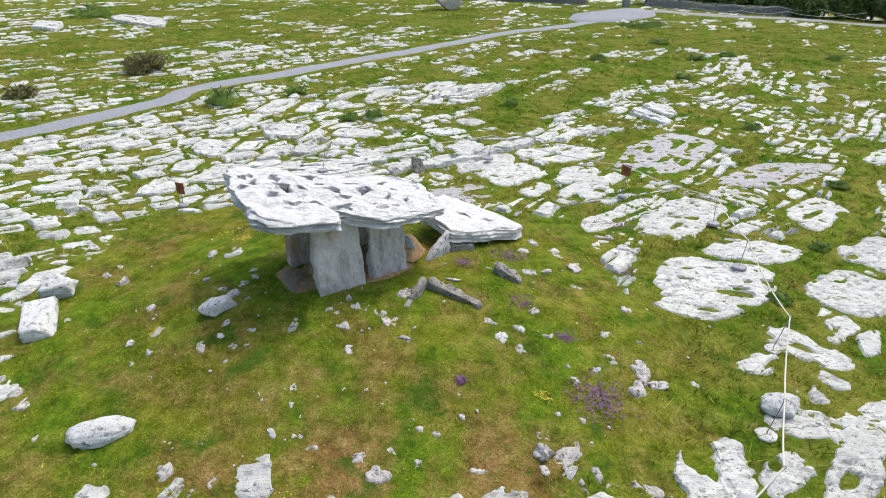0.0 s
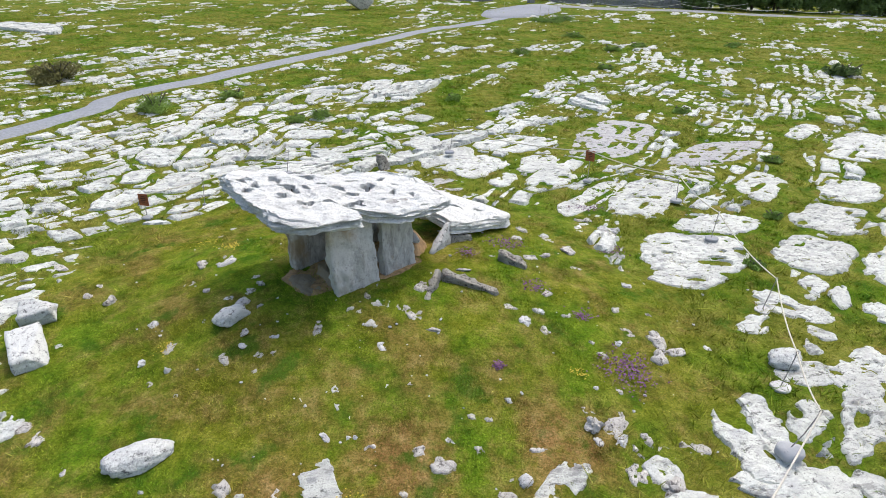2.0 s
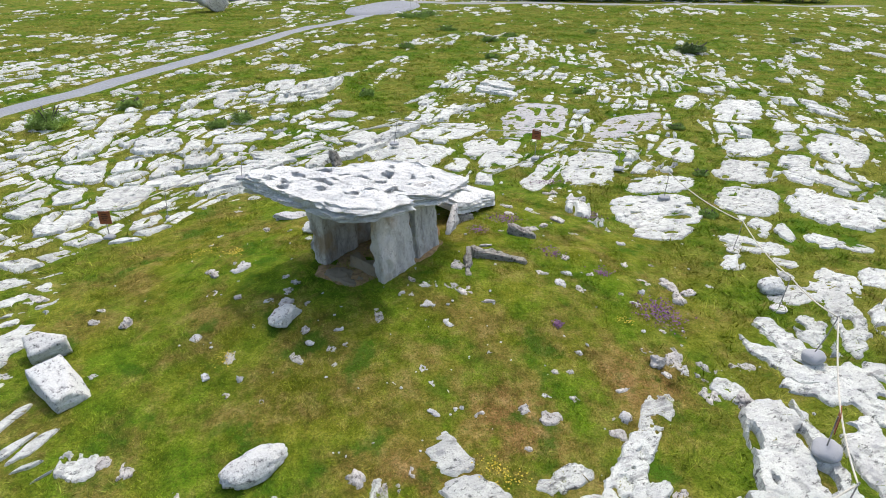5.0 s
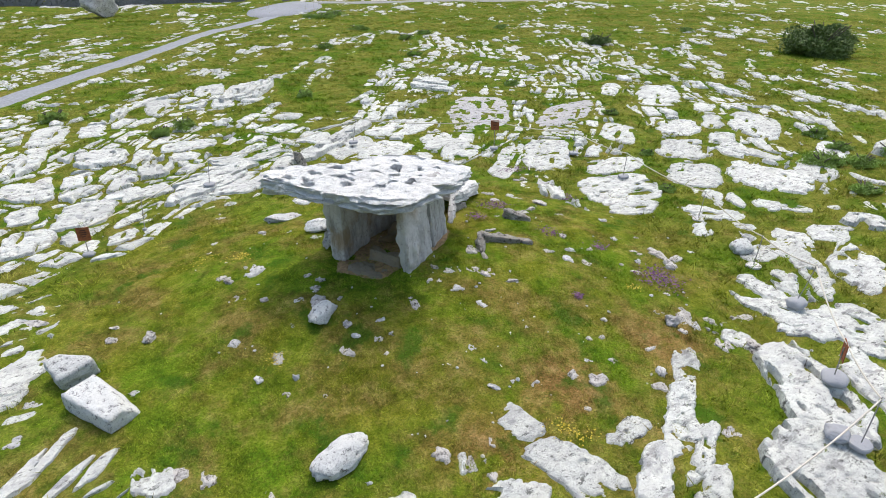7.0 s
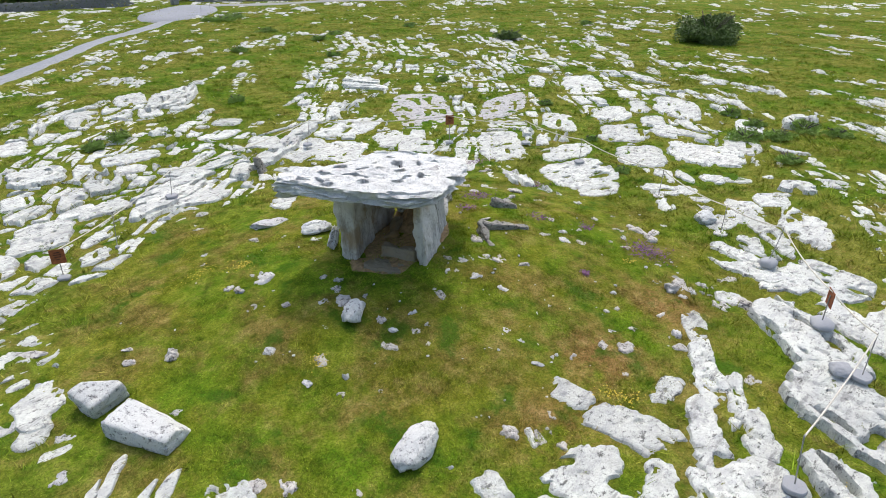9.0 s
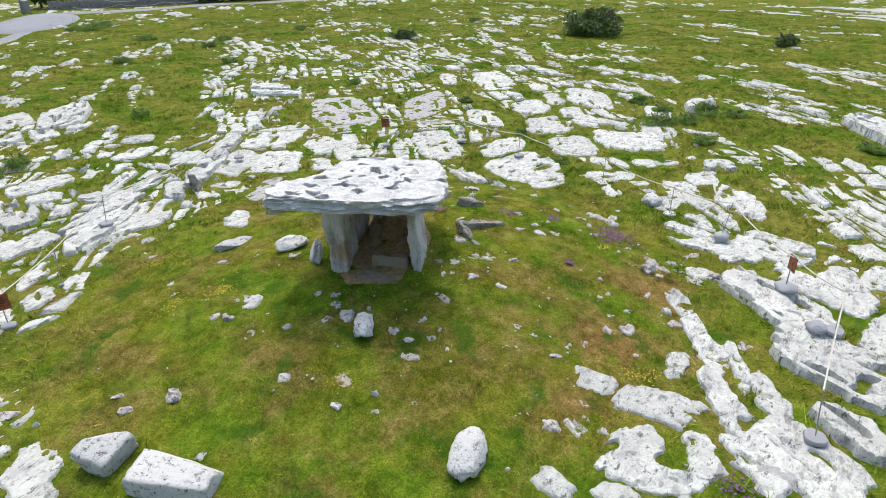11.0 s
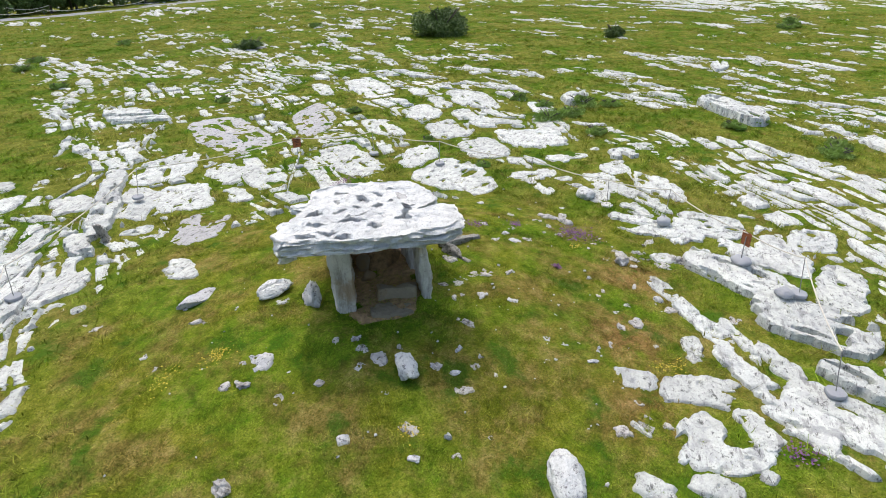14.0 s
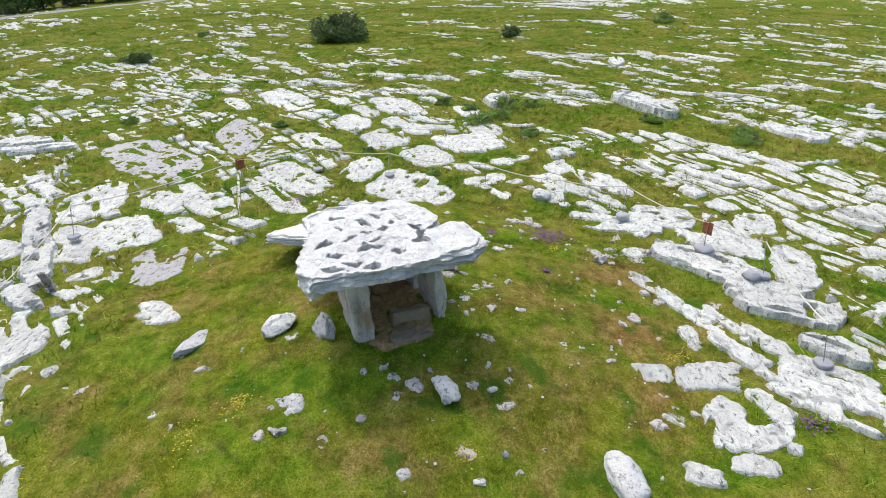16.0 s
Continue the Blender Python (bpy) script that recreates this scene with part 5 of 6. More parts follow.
FALLEN = [(-0.40, 12.55), (0.15, 12.02), (0.62, 12.35), (1.10, 12.72), (1.72, 13.20), (1.85, 13.55), (1.30, 13.85), (0.55, 14.05), (-0.05, 14.22), (-0.42, 13.55)]
fallen = cap_slab("fallen_slab", FALLEN, (-0.27, -0.04, 1.46), 0.26, None, CAPROCK, 8, n=220, rings=40, jag=0.45, pits=[(0.4, 13.2, .12, .07, .06), (1.0, 13.3, .1, .06, .05)])
tagged(fallen, "broken white limestone slab leaning down behind the tomb", "stone slab")


def leaning_slab(name, p, q, thick, z0, z1, label, mat=LICHEN, lean=(0, 0), top=(0, 0), seed=1):
    e = new(name)
    e.location = (*((Vector(p) + Vector(q)) / 2), z0)
    ob = standing("slab", p, q, thick, z0, z1, None, lean=lean, top=top, mat=mat, seed=seed, rough=0.06, cuts=10, round_=0.3)
    me = ob.data
    me.transform(Matrix.Translation(-e.location))
    ob.location = e.location
    ob.name = name
    bpy.data.objects.remove(e)
    ob.name = name
    return tagged(ob, label, "stone slab")


leaning_slab("prop_stone", (-0.36, 11.45), (0.10, 12.02), 0.16, 0.15, (0.55, 0.98), "pale upright stone under the fallen slab", PALE, seed=31)
leaning_slab("prop_stone", (0.12, 12.10), (0.66, 12.38), 0.20, 0.10, (0.66, 0.50), "dark stone wedged under the fallen slab", FURROWED, seed=33)
leaning_slab("upright_slab", (-0.66, 9.74), (-0.34, 10.42), 0.14, 0.15, (0.50, 0.80), "small grey slab standing on edge in the turf", FURROWED, seed=35)
leaning_slab("lying_slab", (-0.22, 10.46), (0.72, 10.00), 0.22, 0.25, (0.66, 0.44), "dark furrowed slab lying on edge in the turf", FURROWED, seed=37)
leaning_slab("upright_slab", (-0.96, 18.90), (-0.68, 19.15), 0.15, -0.35, (0.22, 0.02), "grey shard of stone standing among the clints", FURROWED, lean=(-0.10, 0.08), seed=41)
leaning_slab("upright_slab", (1.05, 11.35), (1.60, 11.05), 0.28, 0.05, (0.62, 0.40), "grey shard of limestone leaning in the turf", FURROWED, seed=39)
rock("leaning_stone", -2.96, 12.02, 0.66, 0.20, 0.52, 43, "ridged pale stone leaning beside the portal slab", "stone", mat=PALE, square=0.4, rough=0.3, sub=4, sink=0.25, tip=(14, -28), cuts=12)
rock("boulder", -2.78, 12.95, 0.68, 0.48, 0.36, -40, "pale limestone boulder on the turf beside the tomb", "boulder", mat=SPECKLED, square=0.3, rough=0.26, sub=4, cuts=12)
rock("boulder", -3.10, 14.48, 0.88, 0.34, 0.24, -17, "long pale pointed stone on the turf", "boulder", mat=PALE, sub=4)
rock("boulder", -4.10, 9.75, 0.62, 0.40, 0.34, 35, "pointed grey boulder lying in front of the tomb", "boulder", mat=SPECKLED, square=0.05, rough=0.22, sub=4, sink=0.2, cuts=5)

def bare_earth(x, y, rx, ry, turn, seed):
    th = np.linspace(0, 2 * np.pi, 40, endpoint=False)
    V, F = [], []
    c, s = math.cos(radians(turn)), math.sin(radians(turn))
    for k, sc in enumerate((1.0, 0.8, 0.5, 0.2)):
        for t in th:
            w = sc * (1 + 0.22 * float(fbm(math.cos(t) * 1.6 + seed, math.sin(t) * 1.6, seed, 3)))
            a, b = rx * w * math.cos(t), ry * w * math.sin(t)
            px, py = x + a * c - b * s, y + a * s + b * c
            V.append((px, py, gz(px, py) + (-0.03 if k == 0 else 0.02 + 0.015 * float(fbm(px * 4, py * 4, 5, 2)))))
    for k in range(3):
        F += [(k * 40 + i, k * 40 + (i + 1) % 40, (k + 1) * 40 + (i + 1) % 40, (k + 1) * 40 + i) for i in range(40)]
    F.append(tuple(range(120, 160)))
    return tagged(mesh_object("bare_earth", V, F, PEAT), "trodden brown earth in and before the chamber", "bare soil", kind="structure")


bare_earth(-1.75, 11.1, 1.45, 0.95, 33, 3)
bare_earth(-2.85, 10.68, 0.34, 0.62, 33, 8)


def earth_bank(x, y, rx, ry, turn, high, seed):
    """Earth that has slumped into the back of the chamber."""
    a, b = np.meshgrid(np.linspace(-1, 1, 41), np.linspace(-1, 1, 33))
    c, s = math.cos(radians(turn)), math.sin(radians(turn))
    px, py = x + rx * a * c - ry * b * s, y + rx * a * s + ry * b * c
    r = np.hypot(a, b) + 0.12 * fbm(px * 2.1, py * 2.1, seed, 3)
    H = high * np.clip(1.1 - r ** 2, -0.3, 1) - 0.06 + 0.05 * fbm(px * 5, py * 5, seed + 1, 3)
    ids = np.arange(a.size).reshape(a.shape)
    q = np.stack([ids[:-1, :-1], ids[:-1, 1:], ids[1:, 1:], ids[1:, :-1]], -1).reshape(-1, 4)
    ob = mesh_object("earth_bank", np.stack([px, py, ground_z(px, py) + H], -1).reshape(-1, 3).tolist(), q.tolist(), PEAT)
    return tagged(ob, "brown earth slumped into the back of the chamber", "earth bank", kind="structure")


earth_bank(-1.02, 11.68, 0.78, 0.52, 40, 0.44, 4)
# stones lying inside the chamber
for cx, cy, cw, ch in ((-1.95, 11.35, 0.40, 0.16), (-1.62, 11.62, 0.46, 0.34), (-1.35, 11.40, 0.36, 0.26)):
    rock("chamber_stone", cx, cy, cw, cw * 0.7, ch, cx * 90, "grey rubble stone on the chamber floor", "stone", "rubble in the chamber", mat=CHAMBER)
for cx, cy, cw, ch in ((-1.00, 11.88, 0.46, 0.22), (-0.72, 11.62, 0.44, 0.26), (-1.28, 11.90, 0.36, 0.20)):
    rock("chamber_stone", cx, cy, cw, cw * 0.6, ch, cx * 70, "pale rubble stone on the slumped earth", "stone", "rubble in the chamber", mat=PALE, z=gz(cx, cy) + 0.30)


# ---- rope barrier ----
def tube(pts, rad, sides=6):
    bm = bmesh.new()
    loops = []
    for i, p in enumerate(pts):
        d = (Vector(pts[min(i + 1, len(pts) - 1)]) - Vector(pts[max(i - 1, 0)])).normalized()
        a = d.orthogonal().normalized()
        if abs(d.z) < 0.9:
            a = Vector((-d.y, d.x, 0)).normalized()
        b = d.cross(a)
        loops.append([bm.verts.new(Vector(p) + (a * math.cos(t) + b * math.sin(t)) * rad) for t in np.linspace(0, 2 * np.pi, sides, endpoint=False)])
    for l0, l1 in zip(loops, loops[1:]):
        for k in range(sides):
            bm.faces.new((l0[k], l0[(k + 1) % sides], l1[(k + 1) % sides], l1[k]))
    bm.faces.new(loops[0][::-1])
    bm.faces.new(loops[-1])
    return bm


def disc(rad, h, seed, uneven=0.0, seg=28):
    bm = bmesh.new()
    rings = []
    for r, z in ((0.96, 0.0), (1.0, 0.25 * h), (1.0, 0.75 * h), (0.93, h), (0.4, h * 1.02)):
        rings.append([bm.verts.new((rad * r * (1 + uneven * float(vn(math.cos(t) * 2 + seed, math.sin(t) * 2, seed))) * math.cos(t),
                                    rad * r * (1 + uneven * float(vn(math.cos(t) * 2 + seed, math.sin(t) * 2, seed))) * math.sin(t), z)) for t in np.linspace(0, 2 * np.pi, seg, endpoint=False)])
    for a, b in zip(rings, rings[1:]):
        for k in range(seg):
            bm.faces.new((a[k], a[(k + 1) % seg], b[(k + 1) % seg], b[k]))
    bm.faces.new(rings[0][::-1])
    bm.faces.new(rings[-1])
    return bm


TOPS = {}


def foot_stone(rad, h, seed, mat, parent, label):
    """A rounded lump of stone or mortar that holds a pin."""
    S, F = ICO3
    P = S * (1 + 0.16 * noise3(S, 1.2, seed) + 0.07 * noise3(S, 3.4, seed + 5))[:, None]
    P = np.clip(P, -0.86, 0.86) * (rad * 1.15, rad, h * 0.62) + (0, 0, h * 0.42)
    return mesh_object("foot", P.tolist(), F, mat, parent, True, label)




def rope_post(key, x, y, z, lean=(0, 0), mat=CONCRETE, rad=0.16, thick=0.07, height=0.86, label="thin steel rope post in a round concrete foot"):
    e = new("rope_post")
    e.location = (x, y, z)
    tagged(e, label, "post", "posts of the rope barrier")
    if thick > 0.15:
        foot_stone(rad, thick, x, mat, e, "rough lump of grey mortar")
    else:
        part("foot", disc(rad, thick, x, 0.12), mat, e, "round concrete foot", smooth=False)
    tip = (lean[0], lean[1], height)
    part("pin", tube([(0, 0, thick * 0.9), (lean[0] * 0.5, lean[1] * 0.5, height / 2), tip], 0.009), STEEL, e, "thin steel pin")
    ring = [(tip[0] + 0.028 * math.cos(t), tip[1], tip[2] + 0.028 * math.sin(t)) for t in np.linspace(0, 2 * np.pi, 13)]
    part("eye", tube(ring, 0.007, 5), STEEL, e)
    TOPS[key] = Vector((x + tip[0], y + tip[1], z + tip[2]))
    return e


def sign(key, x, y, z, face, height=0.78, size=0.32, foot=0.13):
    e = new("notice_sign")
    e.matrix_world = pose(x, y, z, 0, 0, face)
    tagged(e, "small rusted steel notice plate on a pin in a concrete foot", "sign", "notices of the rope barrier")
    foot_stone(foot, 0.65 * foot, x, CONCRETE, e, "rounded grey foot stone")
    part("pin", tube([(0, 0.014, 0.1), (0, 0.014, height - 0.1)], 0.011), STEEL, e, "thin steel pin")
    bm = bmesh.new()
    bmesh.ops.create_cube(bm, size=1, matrix=Matrix.Translation((0, 0, height - size / 2)) @ Matrix.Diagonal((size * 0.86, 0.012, size, 1)))
    bmesh.ops.bevel(bm, geom=bm.edges[:], offset=0.003, segments=1, affect="EDGES")
    plate = part("plate", bm, RUST, e, "rust-brown steel plate")
    for k, wd in enumerate((0.10, 0.14, 0.12, 0.07)):
        bm = bmesh.new()
        bmesh.ops.create_cube(bm, size=1, matrix=Matrix.Translation((0, -0.008, height - 0.07 - k * 0.05)) @ Matrix.Diagonal((wd, 0.004, 0.018, 1)))
        part("text_bar", bm, RUSTDARK, plate)
    TOPS[key] = Vector((x, y, z + height - 0.02))
    return e


rope_post("r0", 1.22, 3.36, -0.20, (0.19, 0.02), height=0.75)
rock("boulder", 1.15, 3.66, 0.46, 0.34, 0.17, 30, "flat grey stone lying on the pavement by the rope", "boulder", mat=CONCRETE, square=0.2, rough=0.14, sub=4, sink=0.05, z=-0.20, cuts=3)
rope_post("ra", -1.84, 3.25, -0.28, (0.05, 0.08), height=0.80)
sign("s1", 2.40, 4.35, -0.22, 35, 0.76, foot=0.22)
rope_post("r2", 4.21, 6.03, -0.28, (0.22, -0.06), thick=0.18, rad=0.19)
rope_post("r3", 5.11, 7.52, -0.34, (0.13, 0.02), mat=WHITEPAINT, thick=0.05, height=0.70)
rope_post("r4", 6.27, 9.83, -0.36, (0.17, 0.05), mat=WHITEPAINT, thick=0.05, height=0.72)
rope_post("r5", 6.90, 12.97, -0.30, (0.05, 0.00), height=0.74)
rope_post("r6", 7.20, 15.40, -0.30, (-0.05, 0.00), height=0.80)
sign("sm", 5.17, 17.07, -0.25, -35, 0.98)
rope_post("r7", 1.44, 20.04, -0.20, (0.10, -0.06), height=0.84)
rope_post("rl3", -5.84, 16.58, -0.30, (0.06, 0.00), rad=0.05, height=0.80, label="thin bare steel pin standing in the turf")
sign("sl", -7.15, 15.89, -0.32, -20, 0.70)
rope_post("r9", -3.77, 18.50, -0.18, (0.09, 0.08), height=0.70)


def rope(keys, sag=0.10, rad=0.013):
    pts = []
    for a, b in zip(keys, keys[1:]):
        p, q = TOPS[a], TOPS[b]
        drop = sag * min(1.0, (q - p).length / 3.0)
        for k in range(10):
            t = k / 10
            pts.append(p.lerp(q, t) - Vector((0, 0, drop * 4 * t * (1 - t))))
    pts.append(TOPS[keys[-1]])
    bm = tube(pts, rad, 6)
    me = bpy.data.meshes.new("barrier_rope")
    bm.to_mesh(me)
    bm.free()
    me.materials.append(ROPE)
    return tagged(new("barrier_rope", me), "pale slack rope strung between the thin posts", "rope")


rope(["ra", "r0", "s1", "r2", "r3", "r4", "r5", "r6", "sm", "r7", "r9", "sl"], 0.12)

# rope fence along the road and posts where the path begins
YELLOWPAINT = plain("yellow_paint", (0.55, 0.44, 0.05), 0.6, 0, 9, 0.2, 0.001)
fence = [(20.5, 67.6), (24.5, 66.6), (28.5, 65.4), (32.5, 64.4), (37.0, 63.0), (42.0, 61.4), (47.0, 60.0)]
for k, (fx, fy) in enumerate(fence):
    rope_post("f%d" % k, fx, fy, gz(fx, fy), (0, 0), YELLOWPAINT, 0.06, 0.05, 0.95, "thin yellow fence post beside the road")
rope(["f%d" % k for k in range(len(fence))], 0.25, 0.022)
far_fence = [(26.5, 71.8), (30.5, 70.5), (34.5, 69.2), (38.5, 67.9), (42.5, 66.8)]
for k, (fx, fy) in enumerate(far_fence):
    rope_post("g%d" % k, fx, fy + 1.6, gz(fx, fy), (0, 0), YELLOWPAINT, 0.06, 0.05, 0.95, "thin yellow fence post by the boundary wall")
rope(["g%d" % k for k in range(len(far_fence))], 0.3, 0.022)
for fx, fy in ((14.6, 66.8), (15.0, 67.4), (17.4, 63.6), (18.2, 63.4)):
    rope_post("path", fx, fy, gz(fx, fy), (0.05, 0), YELLOWPAINT, 0.06, 0.05, 0.8, "thin yellow post at the start of the footpath")


def pedestal(x, y, face):
    """Stone plinth with a sloping information panel."""
    e = new("information_pedestal")
    e.matrix_world = pose(x, y, gz(x, y), 0, 0, face)
    tagged(e, "grey stone pedestal with a sloping white information panel", "sign")
    bm = bmesh.new()
    bmesh.ops.create_cube(bm, size=1, matrix=Matrix.Translation((0, 0, 0.6)) @ Matrix.Diagonal((0.75, 0.55, 1.2, 1)))
    for vert in bm.verts:
        if vert.co.z > 1:
            vert.co.z += 0.28 * vert.co.y
            vert.co.x *= 0.92
    bmesh.ops.bevel(bm, geom=bm.edges[:], offset=0.03, segments=2, affect="EDGES")
    part("plinth", bm, WALLSTONE, e, "grey stone plinth")
    bm = bmesh.new()
    bmesh.ops.create_cube(bm, size=1, matrix=Matrix.Translation((0, 0, 1.235)) @ Matrix.Rotation(0.27, 4, "X") @ Matrix.Diagonal((0.6, 0.46, 0.03, 1)))
    board = part("panel", bm, WHITEPAINT, e, "white information panel")
    for k in range(4):
        bm = bmesh.new()
        bmesh.ops.create_cube(bm, size=1, matrix=Matrix.Translation((0, 0.12 - 0.08 * k, 1.256 + 0.27 * (0.12 - 0.08 * k))) @ Matrix.Rotation(0.27, 4, "X") @ Matrix.Diagonal((0.44 - 0.05 * (k % 2), 0.03, 0.006, 1)))
        part("text_bar", bm, RUSTDARK, board)
    return e


pedestal(20.0, 76.0, 20)


# ---- shrubs and trees ----
def leaves(cx, cy, cz, rx, ry, rz, count_, size, mat, seed, name="foliage"):
    r = np.random.default_rng(seed)
    lumps = r.normal(size=(26, 3))
    lumps /= np.linalg.norm(lumps, axis=1)[:, None]
    lumps *= r.uniform(0.35, 0.82, (26, 1))
    lumps[:, 2] = np.abs(lumps[:, 2]) * 1.2 - 0.35
    which = r.integers(0, 26, count_)
    pick = lumps[which]
    loc = r.normal(size=(count_, 3))
    loc = pick + loc / np.linalg.norm(loc, axis=1)[:, None] * (r.uniform(0.1, 1, (count_, 1)) ** 0.5) * r.uniform(0.16, 0.42, (26, 1))[which]
    P = loc * (rx, ry, rz) + (cx, cy, cz)
    P[:, 2] = np.maximum(P[:, 2], 0.03)
    a = r.normal(size=(count_, 3))
    a /= np.linalg.norm(a, axis=1)[:, None]
    b = np.cross(a, r.normal(size=(count_, 3)))
    b /= np.linalg.norm(b, axis=1)[:, None]
    ln = size * r.uniform(0.6, 1.4, (count_, 1))
    Q = np.stack([P - a * ln, P + b * ln * 0.45, P + a * ln, P - b * ln * 0.45], 1).reshape(-1, 3)
    return quads_object(name, Q, count_, mat)


def shrub(x, y, w, h, mat=LEAF, dense=1.0, seed=1, label="dark green rounded shrub among the rocks", size=0.075):
    e = new("shrub")
    z = gz(x, y)
    e.location = (x, y, z)
    tagged(e, label, "shrub")
    r = random.Random(seed)
    for k in range(6):
        a = r.uniform(0, 6.28)
        d = r.uniform(0.2, 0.42) * w
        ob = part("stem", tube([(0.06 * math.cos(a), 0.06 * math.sin(a), -0.05), (d * 0.4 * math.cos(a), d * 0.4 * math.sin(a), h * 0.4), (d * math.cos(a), d * math.sin(a), h * 0.8)], 0.018 + 0.006 * h, 5), BARK, e)
    ob = leaves(0, 0, h * 0.34, w * 0.56, w * 0.50, h * 0.66, int(900 * dense * max(1, w * h)), size, mat, seed)
    ob.parent = e
    return e


shrub(34.2, 22.1, 4.7, 2.3, LEAF, 1.5, 1, "large dense dark green bush on the rocky pasture", 0.09)
shrub(26.6, 33.2, 2.2, 0.9, LEAF, 1.6, 2)
shrub(37.6, 10.1, 1.8, 1.1, LEAF, 1.6, 3, "dark brown-green bush among the rocks")
shrub(47.6, -2.8, 1.9, 1.1, FERN, 1.4, 4, "green bush on the far pasture")
shrub(-15.9, 34.1, 2.4, 1.2, BROWNLEAF, 1.5, 5, "brownish twiggy bush between pale rocks")
shrub(-18.9, 27.9, 1.5, 0.6, BROWNLEAF, 1.5, 6, "low olive bush between pale rocks")
shrub(-9.5, 26.8, 1.5, 0.95, FERN, 4.5, 7, "round green bush beside the footpath", 0.032)
shrub(-2.9, 25.2, 0.9, 0.5, FERN, 2.2, 8, "small fern clump in a rock joint", 0.032)
shrub(-6.8, 29.0, 1.1, 0.5, FERN, 4.5, 9, "small fern clump in a rock joint", 0.032)
shrub(13.6, 10.6, 1.4, 0.5, FERN, 4.5, 11, "green fern clump in a grassy hollow", 0.032)
shrub(16.4, 9.6, 1.6, 0.5, FERN, 4.5, 12, "green fern clump in a grassy hollow", 0.032)
shrub(9.5, 14.3, 0.5, 0.20, FERN, 4.5, 20, "low bright green fern clump in a rock joint", 0.032)
shrub(7.2, 11.6, 0.5, 0.20, FERN, 4.5, 21, "low bright green fern clump in a rock joint", 0.032)
shrub(14.7, 9.9, 1.4, 0.35, FERN, 4.5, 22, "spreading green fern and bramble clump on the pasture", 0.032)
shrub(15.8, 11.2, 1.0, 0.30, FERN, 4.5, 23, "low bright green fern clump in a rock joint", 0.032)
shrub(12.2, 8.6, 0.9, 0.30, FERN, 4.5, 24, "low bright green fern clump in a rock joint", 0.032)
shrub(15.6, 2.8, 1.3, 0.40, FERN, 4.5, 25, "low bright green fern clump in a rock joint", 0.032)
shrub(11.8, 0.7, 1.2, 0.40, FERN, 4.5, 26, "low bright green fern clump in a rock joint", 0.032)
shrub(-30.8, 57.2, 3.6, 1.30, FERN, 4.5, 27, "spreading green fern and bramble clump on the pasture", 0.032)
shrub(15.6, 58.0, 1.6, 0.40, FERN, 4.5, 28, "spreading green fern and bramble clump on the pasture", 0.032)
shrub(18.5, 43.1, 1.3, 0.35, FERN, 4.5, 29, "low bright green fern clump in a rock joint", 0.032)
shrub(25.5, 42.9, 1.3, 0.35, FERN, 4.5, 30, "low bright green fern clump in a rock joint", 0.032)
shrub(9.4, 40.4, 1.2, 0.35, FERN, 4.5, 31, "low bright green fern clump in a rock joint", 0.032)
shrub(12.4, 25.2, 0.8, 0.30, FERN, 4.5, 32, "low bright green fern clump in a rock joint", 0.032)
shrub(12.3, 18.6, 0.7, 0.25, FERN, 4.5, 33, "low bright green fern clump in a rock joint", 0.032)
shrub(13.1, 35.6, 1.0, 0.35, FERN, 4.5, 34, "low bright green fern clump in a rock joint", 0.032)
shrub(36.9, 34.0, 1.4, 0.40, FERN, 4.5, 35, "spreading green fern and bramble clump on the pasture", 0.032)
shrub(15.7, 41.0, 1.3, 0.40, FERN, 4.5, 36, "low bright green fern clump in a rock joint", 0.032)
shrub(14.0, 10.5, 0.9, 0.30, FERN, 4.5, 37, "low bright green fern clump in a rock joint", 0.032)
shrub(16.5, 8.5, 1.0, 0.35, FERN, 4.5, 38, "low bright green fern clump in a rock joint", 0.032)
shrub(14.4, 3.6, 1.0, 0.35, FERN, 4.5, 39, "low bright green fern clump in a rock joint", 0.032)
shrub(13.1, 0.4, 1.0, 0.35, FERN, 4.5, 40, "low bright green fern clump in a rock joint", 0.032)
shrub(46.5, -2.2, 1.5, 0.45, FERN, 4.5, 41, "spreading green fern and bramble clump on the pasture", 0.032)
shrub(16.6, 57.4, 2.2, 0.50, FERN, 4.5, 42, "spreading green fern and bramble clump on the pasture", 0.032)
shrub(15.3, 47.7, 1.6, 0.40, FERN, 4.5, 43, "spreading green fern and bramble clump on the pasture", 0.032)
shrub(18.2, 58.6, 2.2, 0.60, FERN, 4.5, 44, "spreading green fern and bramble clump on the pasture", 0.032)
shrub(-3.8, 24.8, 0.8, 0.40, FERN, 4.5, 45, "low bright green fern clump in a rock joint", 0.032)
shrub(16.6, 12.5, 0.9, 0.40, FERN, 4.5, 46, "low bright green fern clump in a rock joint", 0.032)
shrub(2.9, 28.0, 0.8, 0.35, FERN, 4.5, 47, "low bright green fern clump in a rock joint", 0.032)


